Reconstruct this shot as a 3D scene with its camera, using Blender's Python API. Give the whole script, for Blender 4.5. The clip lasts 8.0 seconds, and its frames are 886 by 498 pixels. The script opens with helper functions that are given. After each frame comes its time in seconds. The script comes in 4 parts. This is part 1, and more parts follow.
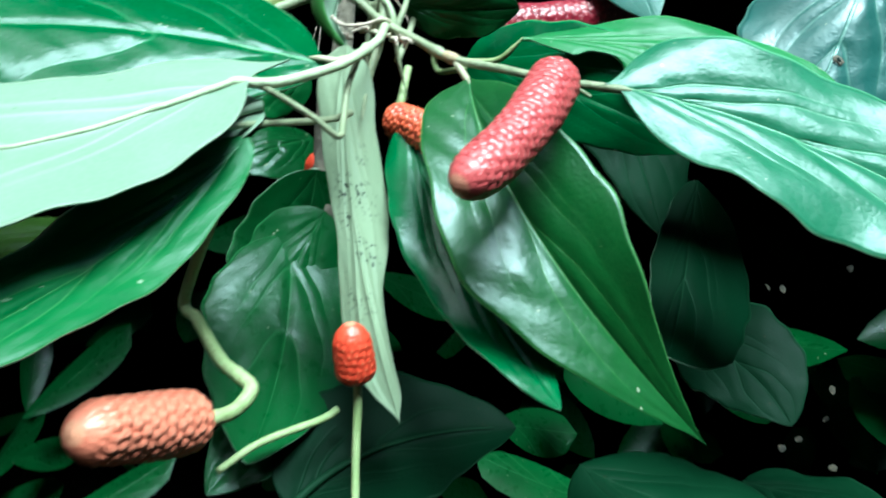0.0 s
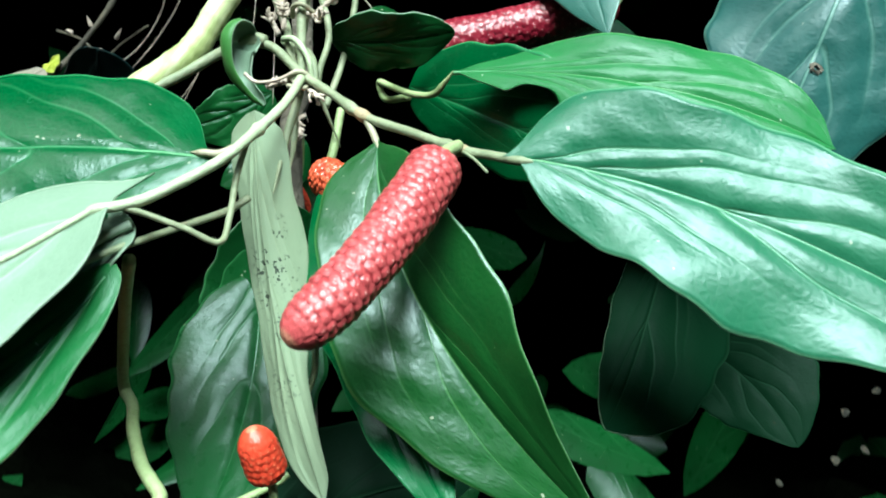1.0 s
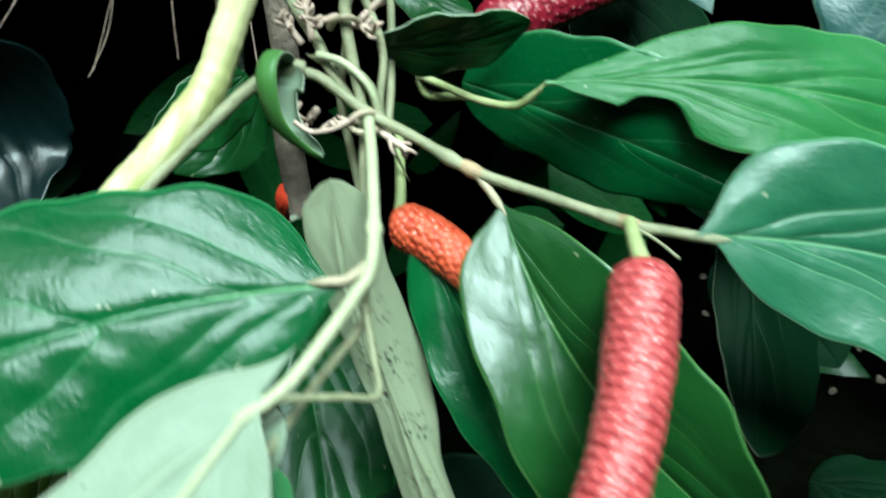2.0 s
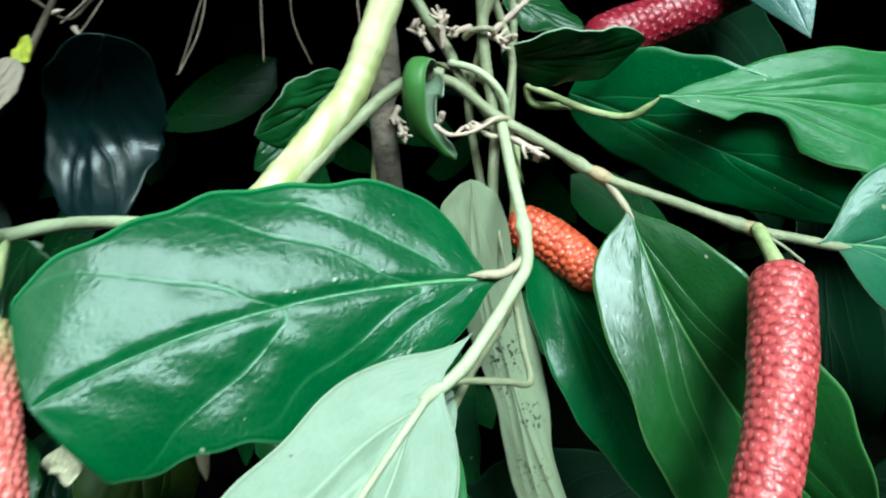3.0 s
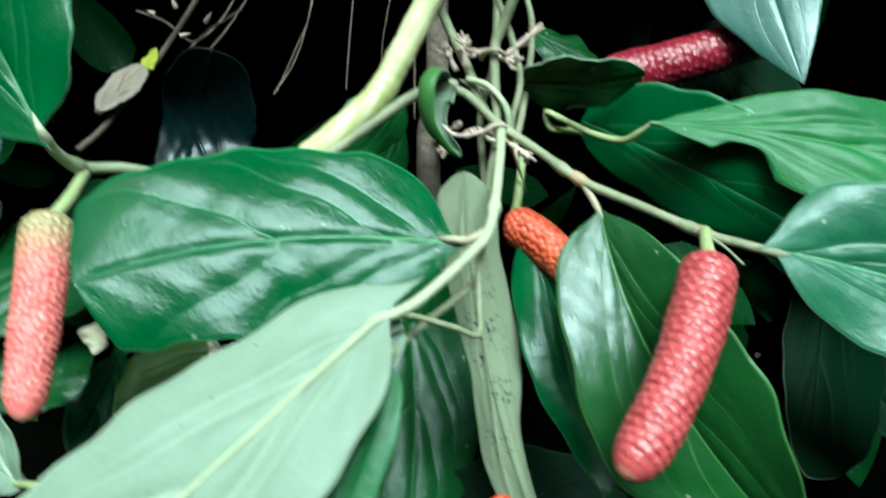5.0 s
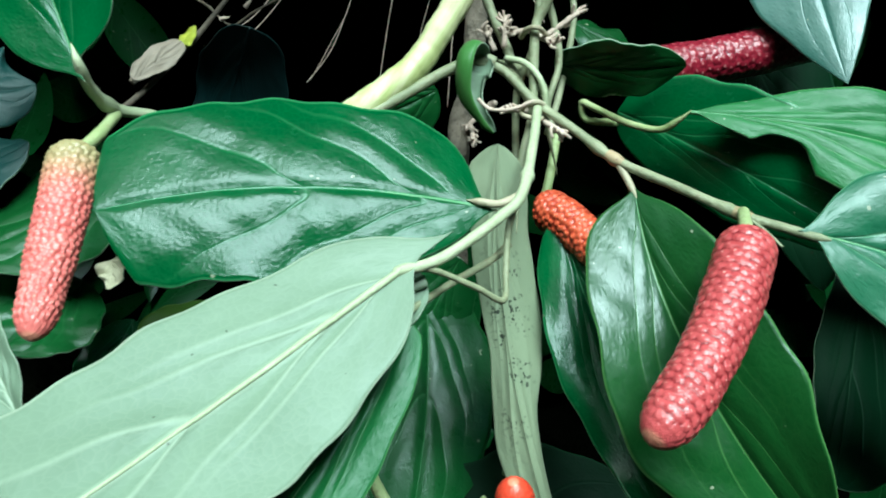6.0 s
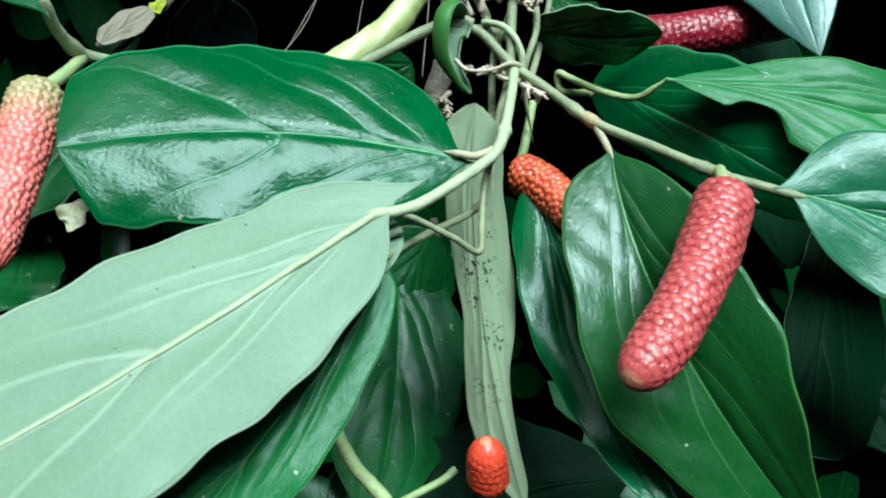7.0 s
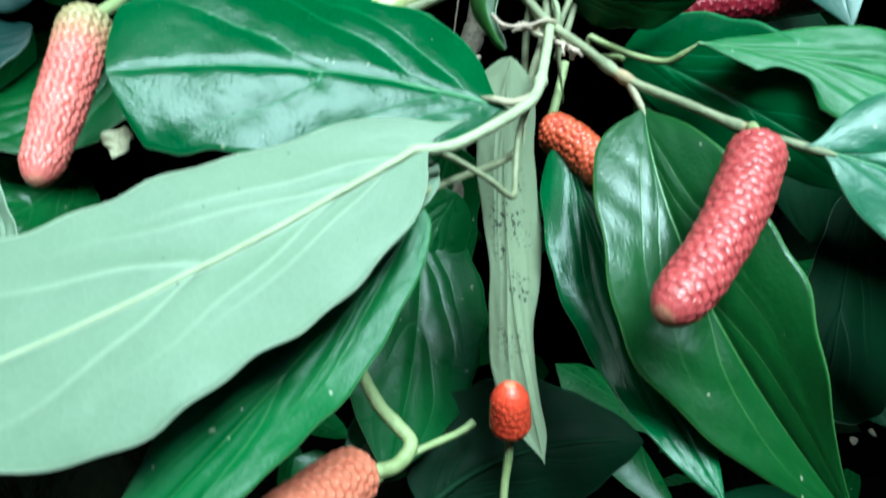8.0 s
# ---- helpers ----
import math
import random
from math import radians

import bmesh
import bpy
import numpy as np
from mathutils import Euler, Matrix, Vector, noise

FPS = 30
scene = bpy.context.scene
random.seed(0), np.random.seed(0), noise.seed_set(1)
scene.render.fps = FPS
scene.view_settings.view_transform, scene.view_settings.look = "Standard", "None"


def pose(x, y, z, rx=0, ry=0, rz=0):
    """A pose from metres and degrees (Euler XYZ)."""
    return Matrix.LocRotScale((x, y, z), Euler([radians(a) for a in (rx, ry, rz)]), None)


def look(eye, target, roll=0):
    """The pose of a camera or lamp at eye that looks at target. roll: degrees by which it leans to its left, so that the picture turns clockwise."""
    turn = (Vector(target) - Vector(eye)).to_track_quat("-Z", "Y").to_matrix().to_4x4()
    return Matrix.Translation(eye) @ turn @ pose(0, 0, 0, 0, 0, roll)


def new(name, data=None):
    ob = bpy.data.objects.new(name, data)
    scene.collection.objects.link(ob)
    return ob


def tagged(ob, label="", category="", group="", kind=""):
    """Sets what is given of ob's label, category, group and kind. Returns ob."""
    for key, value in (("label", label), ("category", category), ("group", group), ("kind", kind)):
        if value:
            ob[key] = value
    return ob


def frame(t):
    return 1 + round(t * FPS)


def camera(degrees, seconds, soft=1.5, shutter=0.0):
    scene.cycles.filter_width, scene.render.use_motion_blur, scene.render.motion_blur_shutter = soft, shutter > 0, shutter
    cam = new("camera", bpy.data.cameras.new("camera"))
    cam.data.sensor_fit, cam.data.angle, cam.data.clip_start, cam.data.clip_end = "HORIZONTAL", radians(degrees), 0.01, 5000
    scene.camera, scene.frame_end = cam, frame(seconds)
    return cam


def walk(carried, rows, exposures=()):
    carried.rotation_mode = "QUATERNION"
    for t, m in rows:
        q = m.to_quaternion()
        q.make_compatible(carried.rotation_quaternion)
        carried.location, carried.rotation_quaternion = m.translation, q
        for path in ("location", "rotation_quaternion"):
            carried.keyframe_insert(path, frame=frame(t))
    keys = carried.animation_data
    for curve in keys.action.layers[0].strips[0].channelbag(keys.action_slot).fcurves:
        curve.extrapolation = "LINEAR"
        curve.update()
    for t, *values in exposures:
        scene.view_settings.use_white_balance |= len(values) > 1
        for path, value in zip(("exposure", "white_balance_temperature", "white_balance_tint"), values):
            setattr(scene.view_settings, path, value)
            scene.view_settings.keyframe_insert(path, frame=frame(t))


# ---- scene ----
# ---- camera and its way ----
cam = camera(60.0, 8.0, soft=1.9, shutter=0.5)
EXPOSURE = 0.98
BRIGHTER = ((0, 0.62, 1.0), (0.4, 0.6, 0.3), (1.2, 0.38, 0.0), (2, 0.1, -0.3), (3.3, 0.0, 0.1), (5.2, 0.0, 0.2), (7.5, -0.08, 0.55), (8, 0.15, 1.0))
PATH = [
    (0, (0.11867, 0.12711, 1.30500), (0.10491, 0.32465, 1.33306), 1.25),
    (0.1, (0.12292, 0.12937, 1.30619), (0.10680, 0.32648, 1.33602), 0.39),
    (0.3, (0.13850, 0.13060, 1.31801), (0.11108, 0.32746, 1.34021), -0.99),
    (0.5, (0.15087, 0.13457, 1.32772), (0.11571, 0.33078, 1.34396), -1.52),
    (0.8, (0.15259, 0.13554, 1.33042), (0.11533, 0.33174, 1.34116), -1.97),
    (1, (0.15607, 0.13808, 1.33941), (0.11211, 0.33318, 1.34122), -1.96),
    (1.2, (0.15286, 0.12484, 1.34984), (0.11370, 0.32054, 1.33679), -3.06),
    (1.5, (0.14466, 0.13914, 1.36575), (0.10811, 0.33405, 1.33979), -6.49),
    (1.7, (0.13149, 0.15120, 1.37238), (0.10779, 0.34641, 1.33594), -7.50),
    (2, (0.10538, 0.16001, 1.38887), (0.10055, 0.35257, 1.33505), -9.33),
    (2.2, (0.09354, 0.16830, 1.39496), (0.10122, 0.35998, 1.33838), -9.09),
    (3.3, (0.07957, 0.14009, 1.38949), (0.07260, 0.33442, 1.34273), -4.50),
    (3.5, (0.08694, 0.13363, 1.37562), (0.07260, 0.32994, 1.34016), -2.07),
    (4, (0.09816, 0.14034, 1.37093), (0.07431, 0.33779, 1.34985), -0.17),
    (4.5, (0.09270, 0.12742, 1.38287), (0.07269, 0.32449, 1.35525), -2.11),
    (5, (0.10457, 0.12932, 1.37640), (0.07493, 0.32501, 1.34767), -2.33),
    (5.2, (0.11175, 0.13698, 1.36362), (0.07851, 0.33303, 1.34215), -1.24),
    (6.3, (0.09981, 0.12668, 1.36095), (0.06759, 0.32352, 1.34614), 2.09),
    (6.5, (0.10367, 0.12481, 1.35383), (0.07211, 0.32193, 1.34159), 2.30),
    (7, (0.10069, 0.13232, 1.35168), (0.07559, 0.33027, 1.33806), 2.73),
    (7.5, (0.09707, 0.12948, 1.35335), (0.07007, 0.32726, 1.34083), 3.23),
    (8, (0.09705, 0.12908, 1.34280), (0.07078, 0.32678, 1.32785), 5.04),
]
walk(cam, [(t, look(eye, target, roll)) for t, eye, target, roll in PATH], [(t, EXPOSURE + more, 5750 - 450 * drift, -9 - 6 * drift) for t, more, drift in BRIGHTER])

# ---- light: an overcast sky over an opening in the added hedge and shrubs ----
world = bpy.data.worlds.new("sky")
scene.world = world
world.use_nodes = True
wn = world.node_tree
bg = wn.nodes["Background"]
sky = wn.nodes.new("ShaderNodeTexSky")
sky.sky_type = "NISHITA"
sky.sun_disc = False
sky.sun_elevation = radians(54)
sky.sun_rotation = radians(200)
sky.dust_density = 3.0
wn.links.new(sky.outputs[0], bg.inputs[0])
bg.inputs[1].default_value = 0.085
sun = new("sun", bpy.data.lights.new("sun", "SUN"))
sun.data.energy = 4.2
sun.data.angle = radians(30)
sun.data.color = (1.0, 0.98, 0.95)
sun.matrix_world = look((1.0, -2.0, 4.0), (0.1, 0.28, 1.35))


# ---- materials ----
def material(name):
    m = bpy.data.materials.new(name)
    m.use_nodes = True
    return m, m.node_tree, m.node_tree.nodes["Principled BSDF"]


def node(nt, kind, **sets):
    n = nt.nodes.new(kind)
    for k, v in sets.items():
        n.inputs[k].default_value = v
    return n


def math_node(nt, op, a, b=None, c=None):
    n = nt.nodes.new("ShaderNodeMath")
    n.operation = op
    for i, v in enumerate((a, b, c)):
        if v is None:
            continue
        if isinstance(v, (int, float)):
            n.inputs[i].default_value = v
        else:
            nt.links.new(v, n.inputs[i])
    return n.outputs[0]


def mix_colour(nt, fac, a, b, kind="MIX"):
    n = nt.nodes.new("ShaderNodeMix")
    n.data_type = "RGBA"
    n.blend_type = kind
    for i, v in ((0, fac), (6, a), (7, b)):
        if isinstance(v, (int, float)):
            n.inputs[i].default_value = v
        elif isinstance(v, tuple):
            n.inputs[i].default_value = (*v, 1)
        else:
            nt.links.new(v, n.inputs[i])
    return n.outputs[2]


def noise_tex(nt, coords, scale, detail=4.0, rough=0.55):
    n = node(nt, "ShaderNodeTexNoise", Scale=scale, Detail=detail, Roughness=rough)
    nt.links.new(coords, n.inputs["Vector"])
    return n.outputs["Fac"]


def ramp01(nt, x, lo, hi):
    n = node(nt, "ShaderNodeMapRange")
    n.interpolation_type = "SMOOTHSTEP"
    n.inputs["From Min"].default_value, n.inputs["From Max"].default_value = lo, hi
    nt.links.new(x, n.inputs["Value"])
    return n.outputs["Result"]


# side veins of a pepper leaf: where each leaves the midrib, how far out it runs, how fast
VEINS = ((0.03, 0.98, 0.62), (0.15, 1.08, 0.78), (0.45, 1.25, 0.85))


def leaf_material(name, dark, light, vein, rough, sheer, relief, vein_mix, spots=0.0, blemish=(0.16, 0.12, 0.05), shine=0.36, wide=0.034, net_mix=0.05, speck=(0.02, 0.02, 0.01), rib_wide=0.021):
    m, nt, bsdf = material(name)
    uv = nt.nodes.new("ShaderNodeTexCoord")
    split = nt.nodes.new("ShaderNodeSeparateXYZ")
    nt.links.new(uv.outputs["UV"], split.inputs[0])
    u = split.outputs[0]
    v = math_node(nt, "ABSOLUTE", math_node(nt, "MULTIPLY_ADD", split.outputs[1], 2.0, -1.0))
    own = nt.nodes.new("ShaderNodeUVMap")
    own.uv_map = "veins"
    own_split = nt.nodes.new("ShaderNodeSeparateXYZ")
    nt.links.new(own.outputs[0], own_split.inputs[0])
    shifted, out = own_split.outputs[0], own_split.outputs[1]
    ribs = ramp01(nt, math_node(nt, "MULTIPLY", v, math_node(nt, "ADD", u, 0.45)), rib_wide, 0.005)
    thin = None
    for start, reach, power in VEINS:
        along = math_node(nt, "MAXIMUM", math_node(nt, "SUBTRACT", shifted, start), 0.0)
        where = math_node(nt, "MULTIPLY", math_node(nt, "POWER", along, power), reach)
        off = math_node(nt, "ABSOLUTE", math_node(nt, "SUBTRACT", out, where))
        line = math_node(nt, "MULTIPLY", ramp01(nt, off, wide, 0.002), ramp01(nt, along, 0.0, 0.02))
        line = math_node(nt, "MULTIPLY", line, ramp01(nt, along, 0.62, 0.05))
        thin = line if thin is None else math_node(nt, "MAXIMUM", thin, line)
    stretch = node(nt, "ShaderNodeMapping")
    stretch.inputs["Scale"].default_value = (1.9, 1.0, 1.0)
    nt.links.new(uv.outputs["UV"], stretch.inputs[0])
    net = nt.nodes.new("ShaderNodeTexVoronoi")
    net.feature = "DISTANCE_TO_EDGE"
    net.inputs["Scale"].default_value = 26.0
    nt.links.new(stretch.outputs[0], net.inputs["Vector"])
    mesh = ramp01(nt, net.outputs["Distance"], 0.09, 0.0)
    info = nt.nodes.new("ShaderNodeObjectInfo")
    obj = uv.outputs["Object"]
    broad = noise_tex(nt, obj, 55.0, 3.0)
    fine = noise_tex(nt, obj, 900.0, 5.0)
    tone = math_node(nt, "ADD", math_node(nt, "MULTIPLY", broad, 0.75), math_node(nt, "MULTIPLY", info.outputs["Random"], 0.35))
    colour = mix_colour(nt, ramp01(nt, tone, 0.30, 0.85), dark, light)
    colour = mix_colour(nt, math_node(nt, "MULTIPLY", mesh, net_mix), colour, vein)
    colour = mix_colour(nt, math_node(nt, "MULTIPLY", math_node(nt, "MAXIMUM", ribs, math_node(nt, "MULTIPLY", thin, 0.6)), vein_mix), colour, vein)
    colour = mix_colour(nt, math_node(nt, "MULTIPLY", ramp01(nt, v, 0.965, 0.99), 0.55), colour, vein)
    fleck = math_node(nt, "MULTIPLY", ramp01(nt, fine, 0.74, 0.80), 0.3)
    colour = mix_colour(nt, fleck, colour, blemish)
    if spots:
        # black dots in clusters along the middle
        dots = noise_tex(nt, obj, 1150.0, 1.5)
        near_rib = math_node(nt, "MULTIPLY", ramp01(nt, v, 0.95, 0.35), math_node(nt, "MULTIPLY", math_node(nt, "MULTIPLY", ramp01(nt, u, 0.22, 0.36), ramp01(nt, u, 0.85, 0.6)), spots))
        near_rib = math_node(nt, "MULTIPLY", near_rib, ramp01(nt, noise_tex(nt, obj, 150.0, 1.0), 0.46, 0.54))
        colour = mix_colour(nt, math_node(nt, "MULTIPLY", ramp01(nt, dots, 0.57, 0.60), near_rib), colour, (0.010, 0.012, 0.010))
    else:
        specks = noise_tex(nt, obj, 520.0, 1.0)
        colour = mix_colour(nt, math_node(nt, "MULTIPLY", ramp01(nt, specks, 0.765, 0.785), 0.7), colour, speck)
    nt.links.new(colour, bsdf.inputs["Base Color"])
    gloss = math_node(nt, "MULTIPLY_ADD", noise_tex(nt, obj, 240.0, 4.0), 0.22, rough - 0.11)
    nt.links.new(gloss, bsdf.inputs["Roughness"])
    bsdf.inputs["Specular IOR Level"].default_value = shine
    bsdf.inputs["Specular Tint"].default_value = (0.86, 0.97, 1.0, 1)
    height = math_node(nt, "MULTIPLY", math_node(nt, "MAXIMUM", ribs, thin), relief)
    height = math_node(nt, "ADD", height, math_node(nt, "MULTIPLY", ramp01(nt, net.outputs["Distance"], 0.0, 0.5), 0.03))
    height = math_node(nt, "ADD", height, math_node(nt, "MULTIPLY", noise_tex(nt, obj, 120.0, 2.0), 0.20))
    height = math_node(nt, "ADD", height, math_node(nt, "MULTIPLY", noise_tex(nt, obj, 480.0, 4.0), 0.07))
    bump = node(nt, "ShaderNodeBump", Strength=0.9, Distance=0.0009)
    nt.links.new(height, bump.inputs["Height"])
    nt.links.new(bump.outputs[0], bsdf.inputs["Normal"])
    if sheer:
        thru = nt.nodes.new("ShaderNodeBsdfTranslucent")
        nt.links.new(mix_colour(nt, 0.35, colour, (0.10, 0.30, 0.04)), thru.inputs["Color"])
        both = nt.nodes.new("ShaderNodeMixShader")
        both.inputs[0].default_value = sheer
        nt.links.new(bsdf.outputs[0], both.inputs[1])
        nt.links.new(thru.outputs[0], both.inputs[2])
        nt.links.new(both.outputs[0], nt.nodes["Material Output"].inputs["Surface"])
    return m


UPPER = leaf_material("leaf_upper", (0.005, 0.034, 0.007), (0.010, 0.068, 0.015), (0.05, 0.18, 0.06), 0.30, 0.10, -0.12, 0.4, shine=0.24, speck=(0.30, 0.34, 0.24))
DEEP = leaf_material("leaf_upper_deep", (0.005, 0.036, 0.006), (0.010, 0.062, 0.011), (0.10, 0.24, 0.07), 0.34, 0.10, -0.05, 0.5, shine=0.52, speck=(0.30, 0.34, 0.24), wide=0.020)
SATIN = leaf_material("leaf_upper_satin", (0.005, 0.062, 0.016), (0.011, 0.112, 0.031), (0.07, 0.28, 0.11), 0.24, 0.10, -0.06, 0.38, shine=0.22, speck=(0.30, 0.34, 0.24), wide=0.022)
FRESH = leaf_material("leaf_upper_fresh", (0.014, 0.105, 0.025), (0.028, 0.160, 0.040), (0.14, 0.34, 0.12), 0.40, 0.15, -0.08, 0.35, shine=0.27, speck=(0.45, 0.5, 0.4))
TENDER = leaf_material("leaf_upper_tender", (0.035, 0.125, 0.028), (0.075, 0.215, 0.050), (0.16, 0.34, 0.12), 0.40, 0.2, -0.05, 0.3, shine=0.3)
UNDER = leaf_material("leaf_underside", (0.140, 0.214, 0.143), (0.180, 0.264, 0.182), (0.38, 0.48, 0.36), 0.50, 0.12, 0.12, 0.65, rib_wide=0.06, wide=0.045, net_mix=0.07)
SPECKLED = leaf_material("leaf_underside_speckled", (0.205, 0.270, 0.172), (0.262, 0.330, 0.212), (0.32, 0.39, 0.25), 0.55, 0.10, 0.10, 0.4, spots=0.9)
# paler, bluer green: part of the sky's sheen is put into the colour
PALE_SHEEN = leaf_material("leaf_upper_pale_sheen", (0.010, 0.080, 0.034), (0.026, 0.125, 0.062), (0.16, 0.36, 0.20), 0.36, 0.10, -0.14, 0.6, shine=0.42, speck=(0.30, 0.34, 0.24))
BLUISH = leaf_material("leaf_upper_bluish", (0.020, 0.085, 0.062), (0.050, 0.140, 0.112), (0.18, 0.34, 0.28), 0.36, 0.10, -0.08, 0.35, shine=0.60, speck=(0.30, 0.34, 0.24), wide=0.020)
# darker copy of the bluish leaf, with shade put into its colour
SHADED_BLUE = leaf_material("leaf_upper_shaded_bluish", (0.005, 0.032, 0.028), (0.012, 0.052, 0.047), (0.03, 0.08, 0.07), 0.45, 0.05, -0.12, 0.3, shine=0.28)
# the shade over the far-left leaf is put into this near-black green
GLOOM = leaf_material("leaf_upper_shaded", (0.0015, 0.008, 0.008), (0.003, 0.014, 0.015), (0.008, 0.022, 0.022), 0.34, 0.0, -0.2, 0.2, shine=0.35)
WORN_BLUE = leaf_material("leaf_upper_worn_bluish", (0.008, 0.050, 0.042), (0.020, 0.085, 0.074), (0.14, 0.28, 0.22), 0.36, 0.10, -0.16, 0.6, shine=0.75, speck=(0.30, 0.34, 0.24))
# dull leaves, darkened so that the colour holds their deep shade
DULL_SHADE = leaf_material("leaf_upper_dull_shade", (0.002, 0.014, 0.005), (0.005, 0.026, 0.010), (0.015, 0.046, 0.022), 0.55, 0.05, -0.18, 0.5, shine=0.06)
OLIVE = leaf_material("leaf_upper_olive", (0.022, 0.052, 0.007), (0.040, 0.082, 0.011), (0.07, 0.12, 0.03), 0.45, 0.15, -0.3, 0.4, shine=0.15)
SCRAP = leaf_material("leaf_bleached", (0.50, 0.50, 0.34), (0.62, 0.61, 0.45), (0.6, 0.6, 0.45), 0.7, 0.1, 0.1, 0.3)
TURNING = leaf_material("leaf_yellowing", (0.34, 0.42, 0.03), (0.50, 0.52, 0.06), (0.5, 0.55, 0.2), 0.5, 0.2, 0.1, 0.4)
DEAD = leaf_material("leaf_dry", (0.15, 0.135, 0.10), (0.27, 0.24, 0.19), (0.28, 0.25, 0.20), 0.65, 0.15, 0.6, 0.5)


def stem_material(name, dark, light, rough, scale=120.0, flecks=(0.18, 0.12, 0.07), speckle=0.4, relief=0.0005, grain=None):
    m, nt, bsdf = material(name)
    at = nt.nodes.new("ShaderNodeTexCoord").outputs["Object"]
    if grain:
        # squeeze the pattern along the stem, so that it runs in streaks
        way = Vector(grain).normalized()
        dot = nt.nodes.new("ShaderNodeVectorMath")
        dot.operation = "DOT_PRODUCT"
        nt.links.new(at, dot.inputs[0])
        dot.inputs[1].default_value = way
        along = nt.nodes.new("ShaderNodeVectorMath")
        along.operation = "SCALE"
        along.inputs[0].default_value = way
        nt.links.new(math_node(nt, "MULTIPLY", dot.outputs["Value"], 0.92), along.inputs["Scale"])
        rest = nt.nodes.new("ShaderNodeVectorMath")
        rest.operation = "SUBTRACT"
        nt.links.new(at, rest.inputs[0])
        nt.links.new(along.outputs[0], rest.inputs[1])
        at = rest.outputs[0]
    colour = mix_colour(nt, ramp01(nt, noise_tex(nt, at, scale), 0.3, 0.7), dark, light)
    colour = mix_colour(nt, math_node(nt, "MULTIPLY", ramp01(nt, noise_tex(nt, at, 900.0, 4.0), 0.56, 0.70), speckle), colour, flecks)
    nt.links.new(colour, bsdf.inputs["Base Color"])
    bsdf.inputs["Roughness"].default_value = rough
    bump = node(nt, "ShaderNodeBump", Strength=0.8, Distance=relief)
    nt.links.new(noise_tex(nt, at, 650.0, 6.0, 0.65), bump.inputs["Height"])
    nt.links.new(bump.outputs[0], bsdf.inputs["Normal"])
    return m


STEM = stem_material("stem_green_grey", (0.155, 0.19, 0.105), (0.27, 0.305, 0.185), 0.5)
RIB = stem_material("leaf_midrib", (0.07, 0.23, 0.09), (0.11, 0.30, 0.13), 0.4, speckle=0.1)
KNOT = stem_material("stem_joint_tan", (0.24, 0.21, 0.11), (0.36, 0.29, 0.17), 0.55, speckle=0.6)
YOUNG = stem_material("stem_young", (0.24, 0.33, 0.13), (0.35, 0.43, 0.21), 0.45)
PALE = stem_material("stem_pale", (0.32, 0.39, 0.235), (0.42, 0.49, 0.32), 0.45, 80.0, (0.3, 0.4, 0.2), 0.2)
PINK = stem_material("stem_pinkish", (0.27, 0.26, 0.17), (0.38, 0.36, 0.25), 0.5)
YELLOW = stem_material("stem_yellow", (0.35, 0.42, 0.15), (0.54, 0.57, 0.33), 0.45, 420.0, (0.34, 0.42, 0.15), 0.15, 0.0004, (0.44, 0.29, 0.85))
BARK = stem_material("bark_grey", (0.07, 0.062, 0.046), (0.27, 0.24, 0.185), 0.85, 75.0, (0.04, 0.035, 0.025), 0.7, 0.0022)
DRY = stem_material("dry_wood", (0.035, 0.03, 0.021), (0.10, 0.088, 0.062), 0.8)
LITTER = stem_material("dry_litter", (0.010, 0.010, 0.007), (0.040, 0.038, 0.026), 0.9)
ROOT = stem_material("aerial_root", (0.34, 0.275, 0.22), (0.54, 0.46, 0.38), 0.7)


def fruit_material(name, deep, skin, pip, top=None, top_to=0.2, rough=0.30):
    m, nt, bsdf = material(name)
    at = nt.nodes.new("ShaderNodeTexCoord").outputs["Object"]
    dome = nt.nodes.new("ShaderNodeAttribute")
    dome.attribute_name = "dome"
    run = nt.nodes.new("ShaderNodeAttribute")
    run.attribute_name = "run"
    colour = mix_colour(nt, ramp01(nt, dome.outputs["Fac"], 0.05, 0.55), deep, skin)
    colour = mix_colour(nt, math_node(nt, "MULTIPLY", ramp01(nt, noise_tex(nt, at, 260.0, 3.0), 0.45, 0.75), 0.45), colour, deep)
    colour = mix_colour(nt, math_node(nt, "MULTIPLY", ramp01(nt, dome.outputs["Fac"], 0.93, 0.99), 0.75), colour, pip)
    scar = ramp01(nt, run.outputs["Fac"], 0.975, 0.99)
    colour = mix_colour(nt, math_node(nt, "MULTIPLY", scar, 0.5), colour, (0.62, 0.36, 0.22))
    if top:
        mottled = math_node(nt, "ADD", run.outputs["Fac"], math_node(nt, "MULTIPLY_ADD", noise_tex(nt, at, 330.0, 3.0), 0.16, -0.08))
        colour = mix_colour(nt, ramp01(nt, mottled, top_to, top_to * 0.2), colour, top)
    nt.links.new(colour, bsdf.inputs["Base Color"])
    bsdf.inputs["Roughness"].default_value = rough
    bsdf.inputs["Specular IOR Level"].default_value = 0.6
    bsdf.inputs["Subsurface Weight"].default_value = 0.0
    bump = node(nt, "ShaderNodeBump", Strength=0.5, Distance=0.0004)
    nt.links.new(noise_tex(nt, at, 1500.0, 4.0), bump.inputs["Height"])
    nt.links.new(bump.outputs[0], bsdf.inputs["Normal"])
    return m


